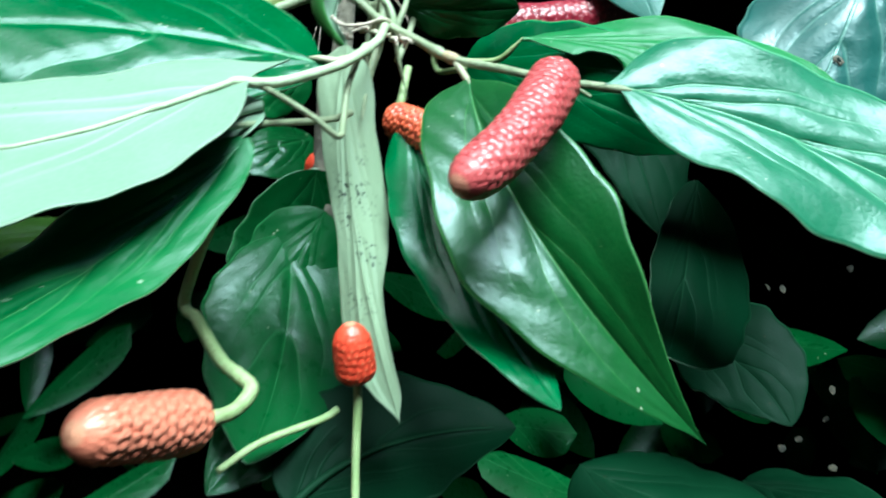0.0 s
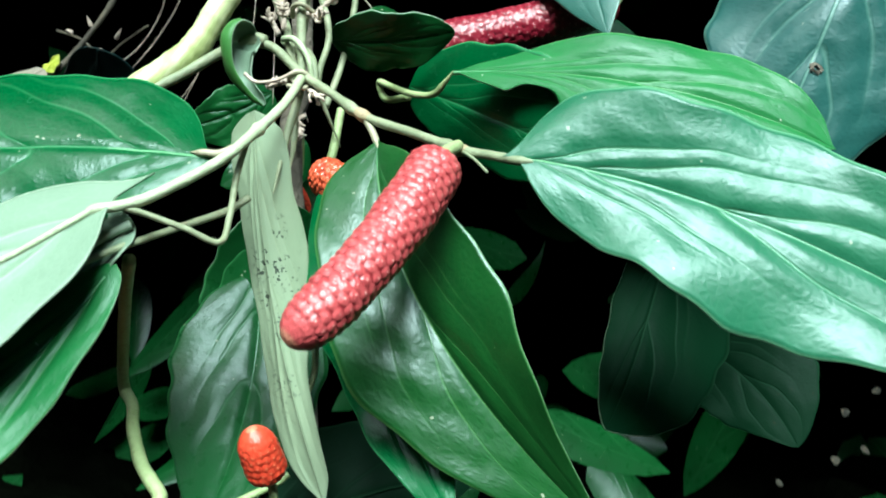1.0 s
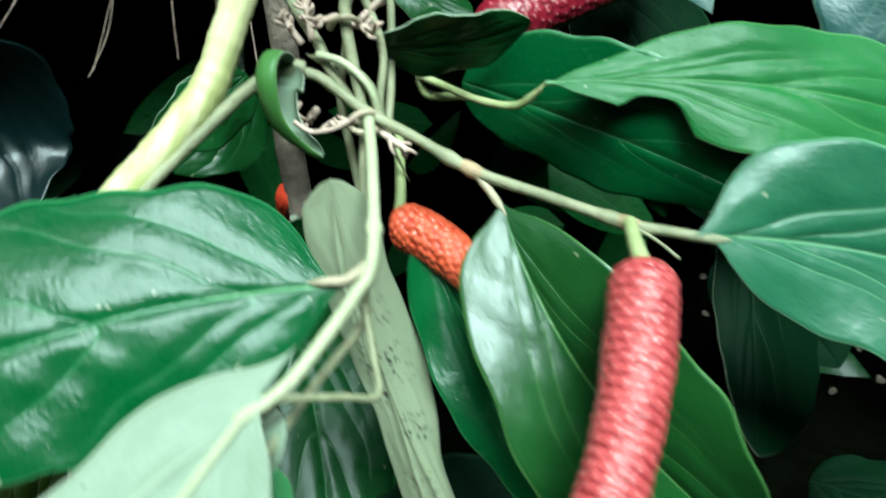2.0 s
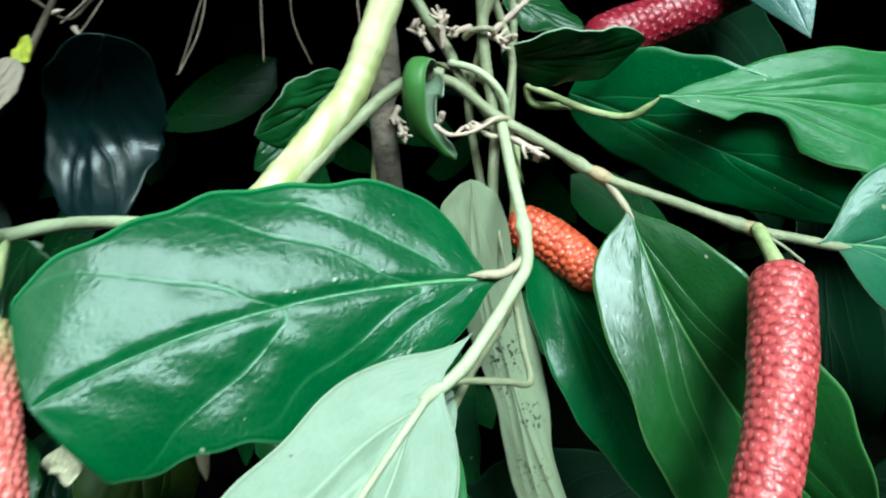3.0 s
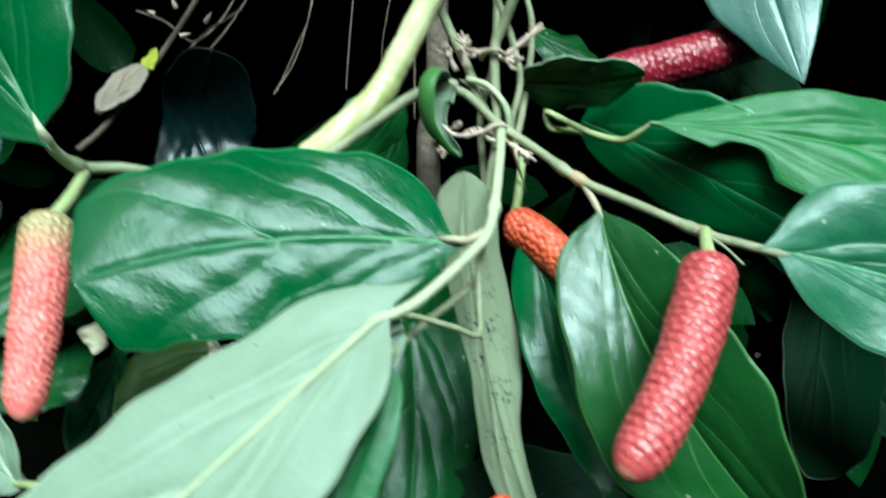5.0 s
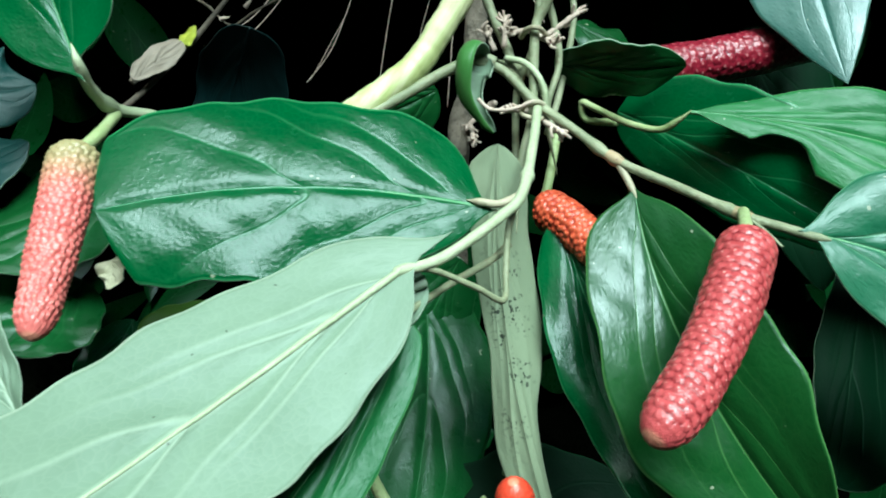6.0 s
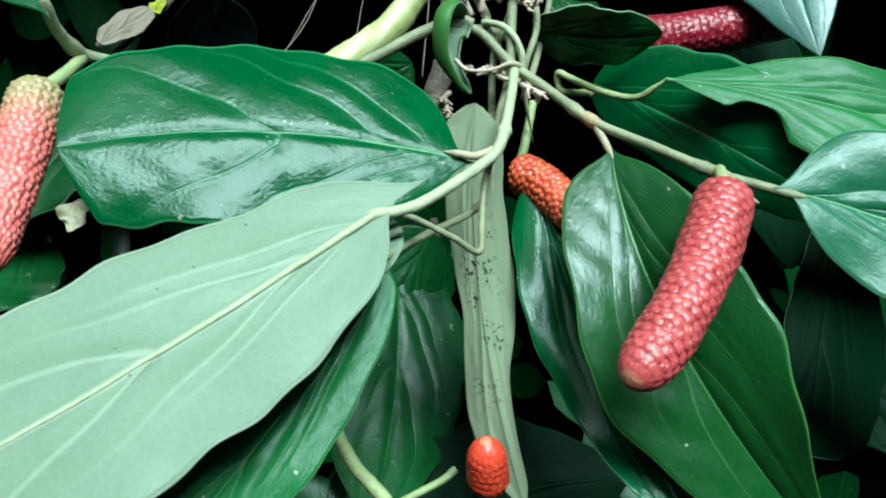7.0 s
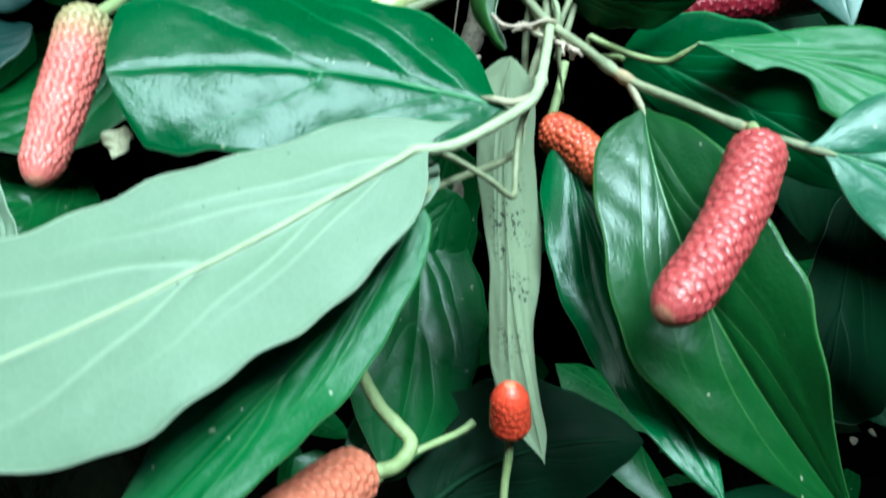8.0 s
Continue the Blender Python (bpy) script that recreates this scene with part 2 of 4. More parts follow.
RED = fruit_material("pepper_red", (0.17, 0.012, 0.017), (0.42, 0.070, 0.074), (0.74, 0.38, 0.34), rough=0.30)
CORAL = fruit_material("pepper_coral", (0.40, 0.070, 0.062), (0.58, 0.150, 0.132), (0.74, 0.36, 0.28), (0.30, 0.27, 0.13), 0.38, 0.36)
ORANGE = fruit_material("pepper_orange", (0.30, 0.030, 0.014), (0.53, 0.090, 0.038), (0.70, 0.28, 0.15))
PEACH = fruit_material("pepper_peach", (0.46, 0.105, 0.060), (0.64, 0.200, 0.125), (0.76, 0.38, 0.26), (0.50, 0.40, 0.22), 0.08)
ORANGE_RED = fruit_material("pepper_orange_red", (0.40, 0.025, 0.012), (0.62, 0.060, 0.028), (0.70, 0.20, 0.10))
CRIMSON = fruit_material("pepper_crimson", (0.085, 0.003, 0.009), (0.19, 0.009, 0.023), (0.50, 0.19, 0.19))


def soil_material(name, dark, light, scale):
    m, nt, bsdf = material(name)
    at = nt.nodes.new("ShaderNodeTexCoord").outputs["Object"]
    colour = mix_colour(nt, ramp01(nt, noise_tex(nt, at, scale, 6.0), 0.35, 0.7), dark, light)
    nt.links.new(colour, bsdf.inputs["Base Color"])
    bsdf.inputs["Roughness"].default_value = 0.95
    bsdf.inputs["Specular IOR Level"].default_value = 0.0
    bump = node(nt, "ShaderNodeBump", Strength=0.8, Distance=0.01)
    nt.links.new(noise_tex(nt, at, scale * 4, 6.0), bump.inputs["Height"])
    nt.links.new(bump.outputs[0], bsdf.inputs["Normal"])
    return m


SOIL = soil_material("soil", (0.018, 0.013, 0.009), (0.05, 0.038, 0.026), 9.0)
# near-black lining: the hollow's deep shade is put into this colour
HOLLOW_SHADE = soil_material("hollow_shade", (0.0007, 0.0010, 0.0006), (0.0022, 0.0030, 0.0017), 14.0)
SHRUB = soil_material("added_shrubs", (0.010, 0.022, 0.010), (0.035, 0.060, 0.025), 6.0)


# ---- builders ----
def mesh_object(name, verts, faces, mats, parent=None, label="", uvs=None, face_mats=None, extra=None):
    me = bpy.data.meshes.new(name)
    me.from_pydata([tuple(p) for p in verts], [], faces)
    for m in mats:
        me.materials.append(m)
    me.polygons.foreach_set("use_smooth", [True] * len(me.polygons))
    if face_mats is not None:
        me.polygons.foreach_set("material_index", face_mats)
    if uvs is not None:
        add_uv(me, "UVMap", uvs)
    for key, values in (extra or {}).items():
        me.attributes.new(key, "FLOAT", "POINT").data.foreach_set("value", values)
    me.update()
    ob = new(name, me)
    if parent is not None:
        ob.parent = parent
        ob.matrix_parent_inverse = Matrix.Translation(-parent.location)
    if label:
        tagged(ob, label)
    return ob


def add_uv(me, name, uvs):
    layer = me.uv_layers.new(name=name)
    loops = np.empty(len(me.loops), dtype=np.int32)
    me.loops.foreach_get("vertex_index", loops)
    layer.data.foreach_set("uv", np.asarray(uvs)[loops].ravel())


def thing(name, at, label, category, group="", kind=""):
    ob = new(name)
    ob.location = at
    ob.empty_display_size = 0.01
    return tagged(ob, label, category, group, kind)


def smooth_line(pts, per=10):
    """A Catmull-Rom line through the points."""
    p = np.array(pts, float)
    p = np.vstack([2 * p[0] - p[1], p, 2 * p[-1] - p[-2]])
    rows = []
    for i in range(1, len(p) - 2):
        for t in np.arange(per) / per:
            a, b, c, d = p[i - 1 : i + 3]
            rows.append(0.5 * (2 * b + (c - a) * t + (2 * a - 5 * b + 4 * c - d) * t * t + (3 * b - a - 3 * c + d) * t**3))
    rows.append(p[-2])
    return np.array(rows)


def tube_arrays(line, radii, sides):
    tang = np.gradient(line, axis=0)
    tang /= np.linalg.norm(tang, axis=1)[:, None]
    ref = np.array((0.31, -0.9, 0.2)) if abs(tang[0] @ np.array((0.31, -0.9, 0.2))) < 0.9 else np.array((1.0, 0, 0))
    verts, faces = [], []
    for i, (c, t, r) in enumerate(zip(line, tang, radii)):
        ref = ref - (ref @ t) * t
        ref = ref / np.linalg.norm(ref)
        other = np.cross(t, ref)
        for k in range(sides):
            w = 2 * math.pi * k / sides
            verts.append(c + r * (math.cos(w) * ref + math.sin(w) * other))
        if i:
            o = (i - 1) * sides
            faces += [(o + k, o + (k + 1) % sides, o + sides + (k + 1) % sides, o + sides + k) for k in range(sides)]
    n = len(line)
    faces += [tuple(range(sides - 1, -1, -1)), tuple((n - 1) * sides + k for k in range(sides))]
    return verts, faces


def stem(parent, name, pts, radius, mat, label="", nodes=(), taper=0.8, sides=12, point=0.0):
    """A tapered round stem through the points, with swollen joints at the shares of its length in nodes."""
    line = smooth_line(pts, 12)
    s = np.linspace(0, 1, len(line))
    run = np.concatenate([[0], np.cumsum(np.linalg.norm(np.diff(line, axis=0), axis=1))])
    r = radius * (1 + (taper - 1) * s) * (1 + 0.025 * np.sin(run * 900) + 0.02 * np.sin(run * 2300 + 1))
    for at in nodes:
        r = r * (1 + 0.45 * np.exp(-(((run - at * run[-1]) / (1.5 * radius)) ** 2)))
    if point:
        r = r * np.clip((1.02 - s) / point, 0.12, 1.0)
    verts, faces = tube_arrays(line, r, sides)
    return mesh_object(name, verts, faces, [mat], parent, label)


STATIONS = (0, 0.1, 0.25, 0.5, 0.7, 0.85, 0.95, 1)


def leaf(parent, base, mid, tip, a, b, cup=0.0, wave=0.0006, lobes=0.0, lobes_b=None, blunt=0.8, quilt=0.5, bite=None, full=0.52, skin=None, back=None,
         fine=True, label="", rib=1.0, sunk=1.0, rib_skin=None, widths=None, steep=1.0, ridges=None):
    """A leaf blade with its midrib through base, mid and tip; a and b lead from mid to its two widest edges."""
    base, mid, tip, a, b = (np.array(q, float) for q in (base, mid, tip, a, b))
    ctrl = 2 * mid - 0.5 * (base + tip)
    nu, nv = (72, 20) if fine else (26, 8)
    span = np.linalg.norm(mid - base) + np.linalg.norm(tip - mid)
    seed = base[0] * 913 + tip[2] * 377
    us = 0.5 - 0.5 * np.cos(np.linspace(0.0, 1, nu + 1) * math.pi)
    us = 0.4 * us + 0.6 * np.linspace(0, 1, nu + 1)
    vs = np.linspace(-1, 1, 2 * nv + 1)
    vs = np.sign(vs) * np.abs(vs) ** 1.25
    U, V = np.meshgrid(us, vs, indexing="ij")
    line = ((1 - us) ** 2)[:, None] * base + (2 * us * (1 - us))[:, None] * ctrl + (us**2)[:, None] * tip
    tang = 2 * (1 - us)[:, None] * (ctrl - base) + 2 * us[:, None] * (tip - ctrl)
    tang /= np.linalg.norm(tang, axis=1)[:, None]

    def across(side):
        flat = side - (tang @ side)[:, None] * tang
        return flat / np.linalg.norm(flat, axis=1)[:, None] * np.linalg.norm(side)

    A, B = across(a), across(b)
    up = np.cross(tang, B - A)
    up /= np.linalg.norm(up, axis=1)[:, None]
    def swell(p, q):
        peak = (p / (p + q)) ** p * (q / (p + q)) ** q
        return (np.maximum(us, 1e-6) ** p * np.maximum(1 - us, 0) ** q / peak)[:, None]

    def table(row):
        # half widths at eight stations, rounded off at the base and the tip
        soft = smooth_line([(u, w, 0) for u, w in zip(STATIONS, row)], 16)
        w = np.interp(us, soft[:, 0], np.maximum(soft[:, 1], 0))
        return (w * np.minimum(1, np.sqrt(us / 0.05)) * np.minimum(1, np.sqrt((1 - us) / 0.06)))[:, None]

    W = np.where(V < 0, table(widths[0]), table(widths[1])) if widths else np.where(V < 0, swell(full, blunt), swell(full, blunt))
    W = W * (1 + 0.030 * np.sin(U * 17 + seed) * np.abs(V) + 0.02 * np.sin(U * 41 + 2 * seed) * np.abs(V))
    if bite:
        gap = np.clip(1 - (np.abs(U - bite[0]) / 0.075) ** 3, 0, 1)
        W = np.where(V * bite[1] > 0, W * (1 - abs(bite[1]) * gap * np.abs(V)), W)
    size = np.where(V < 0, np.linalg.norm(a), np.linalg.norm(b))
    side = np.where((V < 0)[..., None], A[:, None, :], B[:, None, :])
    pos = line[:, None, :] + (np.abs(V) * W)[..., None] * side
    lift = -cup * V**2 * W * size
    lift += wave * np.sin(U * 13 + seed * 3 + 1.5 * (V > 0)) * V**2 * np.minimum(W * 1.5, 1)
    own = random.Random(round(abs(seed) * 1e4))
    turn = np.where(V < 0, own.uniform(-0.05, 0.06), own.uniform(-0.05, 0.06)) * np.clip(np.abs(V) * 8, 0, 1)
    vein_u = U - turn + 0.012 * np.sin(U * 19 + 5 * V + seed) * np.abs(V)
    vein_v = np.abs(V) / steep * np.where(V < 0, own.uniform(0.88, 1.18), own.uniform(0.88, 1.18)) + 0.016 * np.sin(U * 26 + seed * 5)
    vein_v = np.where(np.abs(V) < 0.02, np.abs(V), vein_v)
    groove = np.zeros_like(U)
    for start, reach, power in VEINS:
        along = np.maximum(vein_u - start, 0)
        off = (vein_v - reach * along**power) / 0.09
        groove = np.maximum(groove, np.exp(-(off**2)) * np.clip(along * 30, 0, 1) * np.clip((0.75 - along) * 2.0, 0, 1))
    lift -= quilt * 0.00075 * groove * np.minimum(W, 1)
    lift += quilt * 0.00016 * np.sin(U * 31 + 7 * V + seed) * np.sin(V * 9 + 11 * U + seed) * W
    lift += quilt * 0.0005 * np.sin(U * 7 + 3.5 * V + seed) * np.abs(V) * W
    lift += quilt * 0.0004 * np.sin(U * 15 - 6 * V + 2 * seed) * np.abs(V) * W
    if ridges:
        # soft slanting folds between the side veins
        slant = U * 7.5 + np.abs(V) * 1.6 + 0.25 * np.sin(U * 5 + seed)
        lift += np.where(V < 0, ridges[0], ridges[1]) * 0.0003 * np.sin(2 * math.pi * slant) * np.clip(np.abs(V) * 2.5, 0, 1) * (1 - 0.5 * V**2) * np.minimum(W, 1)
    lift -= 0.0004 * np.exp(-((V / 0.06) ** 2)) * np.minimum(W, 1)
    pos = pos + lift[..., None] * up[:, None, :]
    reach_back = np.where(V < 0, lobes, lobes if lobes_b is None else lobes_b)
    pos = pos - (reach_back * span * np.abs(V) ** 1.6 * (1 - U) ** 9)[..., None] * tang[:, None, :]
    half = 0.00016
    n = len(us) * len(vs)
    top = (pos + half * up[:, None, :]).reshape(-1, 3)
    low = (pos - half * up[:, None, :]).reshape(-1, 3)
    cols = len(vs)
    faces, which = [], []
    for i in range(nu):
        for j in range(cols - 1):
            k = i * cols + j
            faces.append((k, k + cols, k + cols + 1, k + 1))
            faces.append((n + k, n + k + 1, n + k + cols + 1, n + k + cols))
            which += [0, 1]
    for i in range(nu):
        k, e = i * cols, i * cols + cols - 1
        faces += [(k, n + k, n + k + cols, k + cols), (e, e + cols, n + e + cols, n + e)]
        which += [1, 1]
    uv = np.stack([U, V * 0.5 + 0.5], -1).reshape(-1, 2)
    ob = mesh_object("leaf", np.vstack([top, low]), faces, [skin or UPPER, back or UNDER], parent, label, np.vstack([uv, uv]), which)
    veins = np.stack([vein_u, vein_v], -1).reshape(-1, 2)
    add_uv(ob.data, "veins", np.vstack([veins, veins]))
    if rib and fine:
        keep = us < 0.93
        s = us[keep]
        r = rib * (0.00026 + 0.00078 * (1 - s) ** 1.6)
        mid_line = pos[keep, nv, :] - (sunk * r)[:, None] * up[keep]
        v2, f2 = tube_arrays(mid_line, r, 8)
        mesh_object("midrib", v2, f2, [rib_skin or back or UNDER], ob, uvs=np.repeat(np.stack([s * 0, s * 0 + 0.5], -1), 8, 0))
    return ob


def fruit(label, pts, radius, mat, stalk_radius=0.0011, around=16, taper=0.84, bumps=0.075, loose=0.14, flat=3.2, lap=0.0, squash=0.9, nose=1.3):
    """A pepper spike: a club of tightly packed round drupes in spiral rows, on a short stalk."""
    base, mid, tip = (np.array(q, float) for q in pts[:3])
    ctrl = 2 * mid - 0.5 * (base + tip)
    ts = np.linspace(0, 1, 200)
    curve = ((1 - ts) ** 2)[:, None] * base + (2 * ts * (1 - ts))[:, None] * ctrl + (ts**2)[:, None] * tip
    run = np.concatenate([[0], np.cumsum(np.linalg.norm(np.diff(curve, axis=0), axis=1))])
    length = run[-1]
    cell = 2 * math.pi * radius / around
    rows = max(4, round(length / (cell * squash)))
    nl, na = rows * 7, around * 7
    s = np.linspace(0, 1, nl + 1)
    line = np.stack([np.interp(s * length, run, curve[:, i]) for i in range(3)], 1)
    tang = np.gradient(line, axis=0)
    tang /= np.linalg.norm(tang, axis=1)[:, None]
    ref = np.cross(tang, (0.2, 0.9, 0.3))
    ref /= np.linalg.norm(ref, axis=1)[:, None]
    other = np.cross(tang, ref)
    edge = 0.85 * radius / length
    cap = np.sqrt(np.clip(1 - np.clip(1 - s / edge, 0, 1) ** 2, 0, 1)) * np.sqrt(np.clip(1 - np.clip(1 - (1 - s) / (edge * nose), 0, 1) ** 2, 0, 1))
    prof = radius * cap * (1 + (taper - 1) * s + 0.05 * np.sin(3.1 * s + 0.3) + min(length / 0.05, 1.0) ** 2 * (0.03 * np.sin(s * 13 + radius * 9000) + 0.02 * np.sin(s * 29 + radius * 5000)))
    th = np.linspace(0, 2 * math.pi, na, endpoint=False)
    S, T = np.meshgrid(s, th, indexing="ij")
    x = T / (2 * math.pi) * around
    y = S * rows + T / (2 * math.pi)
    best, down = np.full(S.shape, 9.0), np.zeros(S.shape)
    row0 = np.floor(y)
    for dy in (-1, 0, 1):
        r = row0 + dy
        shift = 0.5 * np.mod(r, 2)
        cx = np.round(x - shift) + shift
        jx = loose * np.sin(cx * 12.9 + r * 78.2)
        jy = loose * np.sin(cx * 39.3 + r * 11.1)
        here = (x - cx - jx) ** 2 + ((y - r - 0.5 - jy) * 0.92) ** 2
        down = np.where(here < best, y - r - 0.5 - jy, down)
        best = np.minimum(best, here)
    d = np.sqrt(best)
    dome = np.clip(1 - (d / 0.62) ** flat, 0, 1)
    # scales that overlap: each rises towards its lower edge
    dome = dome * (1 + lap * np.clip(down, -0.6, 0.6)) / (1 + 0.3 * lap)
    fade = np.clip((1 - s) / (edge * 0.9), 0, 1)[:, None] ** 0.7
    dome = dome * fade + 0.75 * (1 - fade)
    d = d + (1 - fade)
    rad = prof[:, None] + (dome - 0.6) * bumps * radius * np.minimum(prof[:, None] / radius * 1.2, 1) + 0.3 * bumps * radius * np.exp(-((d / 0.14) ** 2))
    rad = np.maximum(rad, 0.00003)
    pos = line[:, None, :] + rad[..., None] * (np.cos(T)[..., None] * ref[:, None, :] + np.sin(T)[..., None] * other[:, None, :])
    faces = []
    for i in range(nl):
        for k in range(na):
            faces.append((i * na + k, i * na + (k + 1) % na, (i + 1) * na + (k + 1) % na, (i + 1) * na + k))
    mark = np.clip(dome, 0, 1)
    mark = np.where(d < 0.13, 1.0, np.minimum(mark, 0.92))
    group = thing("pepper_fruit", tuple(base), label, "pepper fruit", "pepper fruits on the vine")
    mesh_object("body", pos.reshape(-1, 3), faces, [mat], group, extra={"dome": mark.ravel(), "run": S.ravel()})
    if len(pts) > 3:
        line = list(pts[3:]) + [tuple(base + 0.25 * radius * tang[0])]
        stem(group, "stalk", line, stalk_radius, YOUNG, "pale green stalk", taper=1.25)
    return group


def curled_leaf(parent, pts, radius, label):
    """The rolled-up rest of a leaf: a gutter round the line through pts, widest near its top, open on one side."""
    line = smooth_line(pts, 10)
    s = np.linspace(0, 1, len(line))
    r = radius * (0.15 + 0.85 * np.sqrt(np.clip(s / 0.16, 0, 1))) * (1 - 0.66 * np.clip((s - 0.15) / 0.7, 0, 1)) * np.sqrt(np.clip((1.01 - s) / 0.1, 0.02, 1))
    tang = np.gradient(line, axis=0)
    tang /= np.linalg.norm(tang, axis=1)[:, None]
    out = np.array((0.85, -0.30, 0.1))
    arc = np.linspace(radians(62), radians(300), 19)
    verts, uvs = [], []
    for skin in (1.0, 0.90):
        for i in range(len(line)):
            n = out - (out @ tang[i]) * tang[i]
            n /= np.linalg.norm(n)
            m = np.cross(tang[i], n)
            for k, w in enumerate(arc):
                rough = 1 + 0.05 * math.sin(9 * s[i] + 3 * w)
                verts.append(line[i] + skin * rough * r[i] * (math.cos(w) * n + math.sin(w) * m))
                uvs.append((0.1 + 0.8 * s[i], k / 18))
    cols, half = len(arc), len(line) * len(arc)
    faces, which = [], []
    for i in range(len(line) - 1):
        for k in range(cols - 1):
            o = i * cols + k
            faces += [(o, o + cols, o + cols + 1, o + 1), (half + o, half + o + 1, half + o + cols + 1, half + o + cols)]
            which += [0, 1]
        for o in (i * cols, i * cols + cols - 1):
            faces.append((o, half + o, half + o + cols, o + cols))
            which.append(1)
    ob = mesh_object("leaf", verts, faces, [TENDER, UNDER], parent, label, uvs, which)
    add_uv(ob.data, "veins", [(u, 1.0) for u, v in uvs])


def tuft(parent, pts, size):
    """A tuft of short, stubby aerial roots that grows from pts[0] towards pts[1]."""
    root, out = np.array(pts[0]), np.array(pts[1])
    verts, faces = [], []
    rng = random.Random(round(abs(root[0] * 1e5)))
    way = out - root
    for k in range(9):
        start = root + way * rng.uniform(0.45, 0.95)
        d = way / np.linalg.norm(way) + np.array([rng.uniform(-0.9, 0.9) for _ in range(3)])
        d = d / np.linalg.norm(d) * size * rng.uniform(0.5, 1.0)
        bend = np.array([rng.uniform(-0.2, 0.2) for _ in range(3)]) * size
        v, f = tube_arrays(smooth_line([start, start + d * 0.5 + bend, start + d], 4), np.linspace(0.00042, 0.00026, 9), 7)
        faces += [tuple(i + len(verts) for i in q) for q in f]
        verts += v
    v, f = tube_arrays(smooth_line([root, root + way * 0.5, out], 4), np.linspace(0.0007, 0.0005, 9), 8)
    faces += [tuple(i + len(verts) for i in q) for q in f]
    verts += v
    return mesh_object("root_tuft", verts, faces, [ROOT], parent, "tuft of short pinkish aerial roots")


# ---- the ground and the dark hollow behind the vine ----
def sheet(name, f, nu, nv, mat, label, category):
    verts = [f(i / nu, j / nv) for i in range(nu + 1) for j in range(nv + 1)]
    faces = [(i * (nv + 1) + j, (i + 1) * (nv + 1) + j, (i + 1) * (nv + 1) + j + 1, i * (nv + 1) + j + 1) for i in range(nu) for j in range(nv)]
    ob = mesh_object(name, verts, faces, [mat])
    return tagged(ob, label, category, kind="structure")


sheet("ground", lambda u, v: (200 * (u - 0.5) ** 3 * 4, 200 * (v - 0.5) ** 3 * 4, 0.01 * noise.noise((u * 90, v * 90, 0))), 60, 60, SOIL,
      "bare dark brown soil under the climbing vine", "ground")


def hollow(u, v):
    """A broad added hedge; the deep pocket in its face keeps sky light out: the pocket, the face round it, then its top
    and sides back to the far edge.
    """
    ang = u * 2 * math.pi
    c, d = math.cos(ang), math.sin(ang)
    box = (abs(c) ** 6 + abs(d) ** 6) ** (-1 / 6)
    if v < 0.55:
        s = 1 - v / 0.55
        k = math.sqrt(max(0.0, 1 - s**2.6))
        x, y, z = 0.10 + 0.56 * k * c, 0.16 + 1.25 * s, 1.38 + 0.35 * k * d
    else:
        s = min((v - 0.55) / 0.25, 1.0)
        back = max((v - 0.8) / 0.2, 0.0)
        x = 0.10 + (0.56 + (2.6 * box - 0.56) * s) * c
        z = 1.38 + (0.35 + (1.42 * box - 0.35) * s) * d
        y = 0.16 + 0.08 * math.sin(s * 3.1) + 0.25 * s**3 + 2.4 * min(back / 0.7, 1.0)
        shut = 1 - max((back - 0.7) / 0.3, 0.0)
        x, z = 0.10 + (x - 0.10) * shut, 1.38 + (z - 1.38) * shut
    bump = 0.09 * noise.fractal((x * 5, y * 5, z * 5), 1.0, 2.0, 5) * min(1.0, v * 8)
    return (x + bump * c, y + bump * 0.6, max(z + bump * d, -0.05))


hedge = sheet("backdrop", hollow, 128, 130, HOLLOW_SHADE, "added hedge backdrop with a deep hollow coloured as shade", "hedge")
# pocket faces keep the shade-dark lining, outer faces take the shrub green
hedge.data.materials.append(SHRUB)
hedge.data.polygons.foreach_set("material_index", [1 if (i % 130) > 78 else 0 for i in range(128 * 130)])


def shrubs(u, v):
    """An unseen wall of shrubs, added round behind the viewer to cut the low sky."""
    ang = math.pi * (1.02 + 0.96 * u)
    r = 4.6 + 0.5 * noise.fractal((u * 9, v * 5, 1.0), 1.0, 2.0, 5)
    z = 4.4 * v + 0.4 * noise.noise((u * 14, 2.0, 5.0)) * v
    return (0.1 + r * math.cos(ang), 0.1 + r * math.sin(ang), z)


sheet("added_shrubs", shrubs, 90, 40, SHRUB, "added unseen wall of dark green shrubs that cuts the low sky", "hedge")

# ---- the vine and its shoots ----
vine = thing("pepper_vine", (0.064, 0.352, 0.0), "climbing pepper vine with grey woody trunk and thin green stems", "vine")
right = thing("vine_shoot", (0.086, 0.301, 1.380), "green fruiting shoot with large glossy leaves on the vine", "vine shoot", "leafy shoots of the vine")
centre = thing("vine_shoot", (0.093, 0.295, 1.370), "green shoot with a glossy leaf and a pale upturned leaf", "vine shoot", "leafy shoots of the vine")
hanging = thing("vine_shoot", (0.091, 0.281, 1.347), "hanging shoot with a narrow speckled pale leaf", "vine shoot", "leafy shoots of the vine")
left = thing("vine_shoot", (0.048, 0.285, 1.364), "pale green twig with broad dark glossy leaves", "vine shoot", "leafy shoots of the vine")
upper = thing("vine_shoot", (0.096, 0.299, 1.369), "upper shoot with a bitten green leaf and bluish leaves", "vine shoot", "leafy shoots of the vine")
lower = thing("vine_shoot", (0.148, 0.319, 1.319), "shaded lower shoot with dark pointed leaves", "vine shoot", "leafy shoots of the vine")
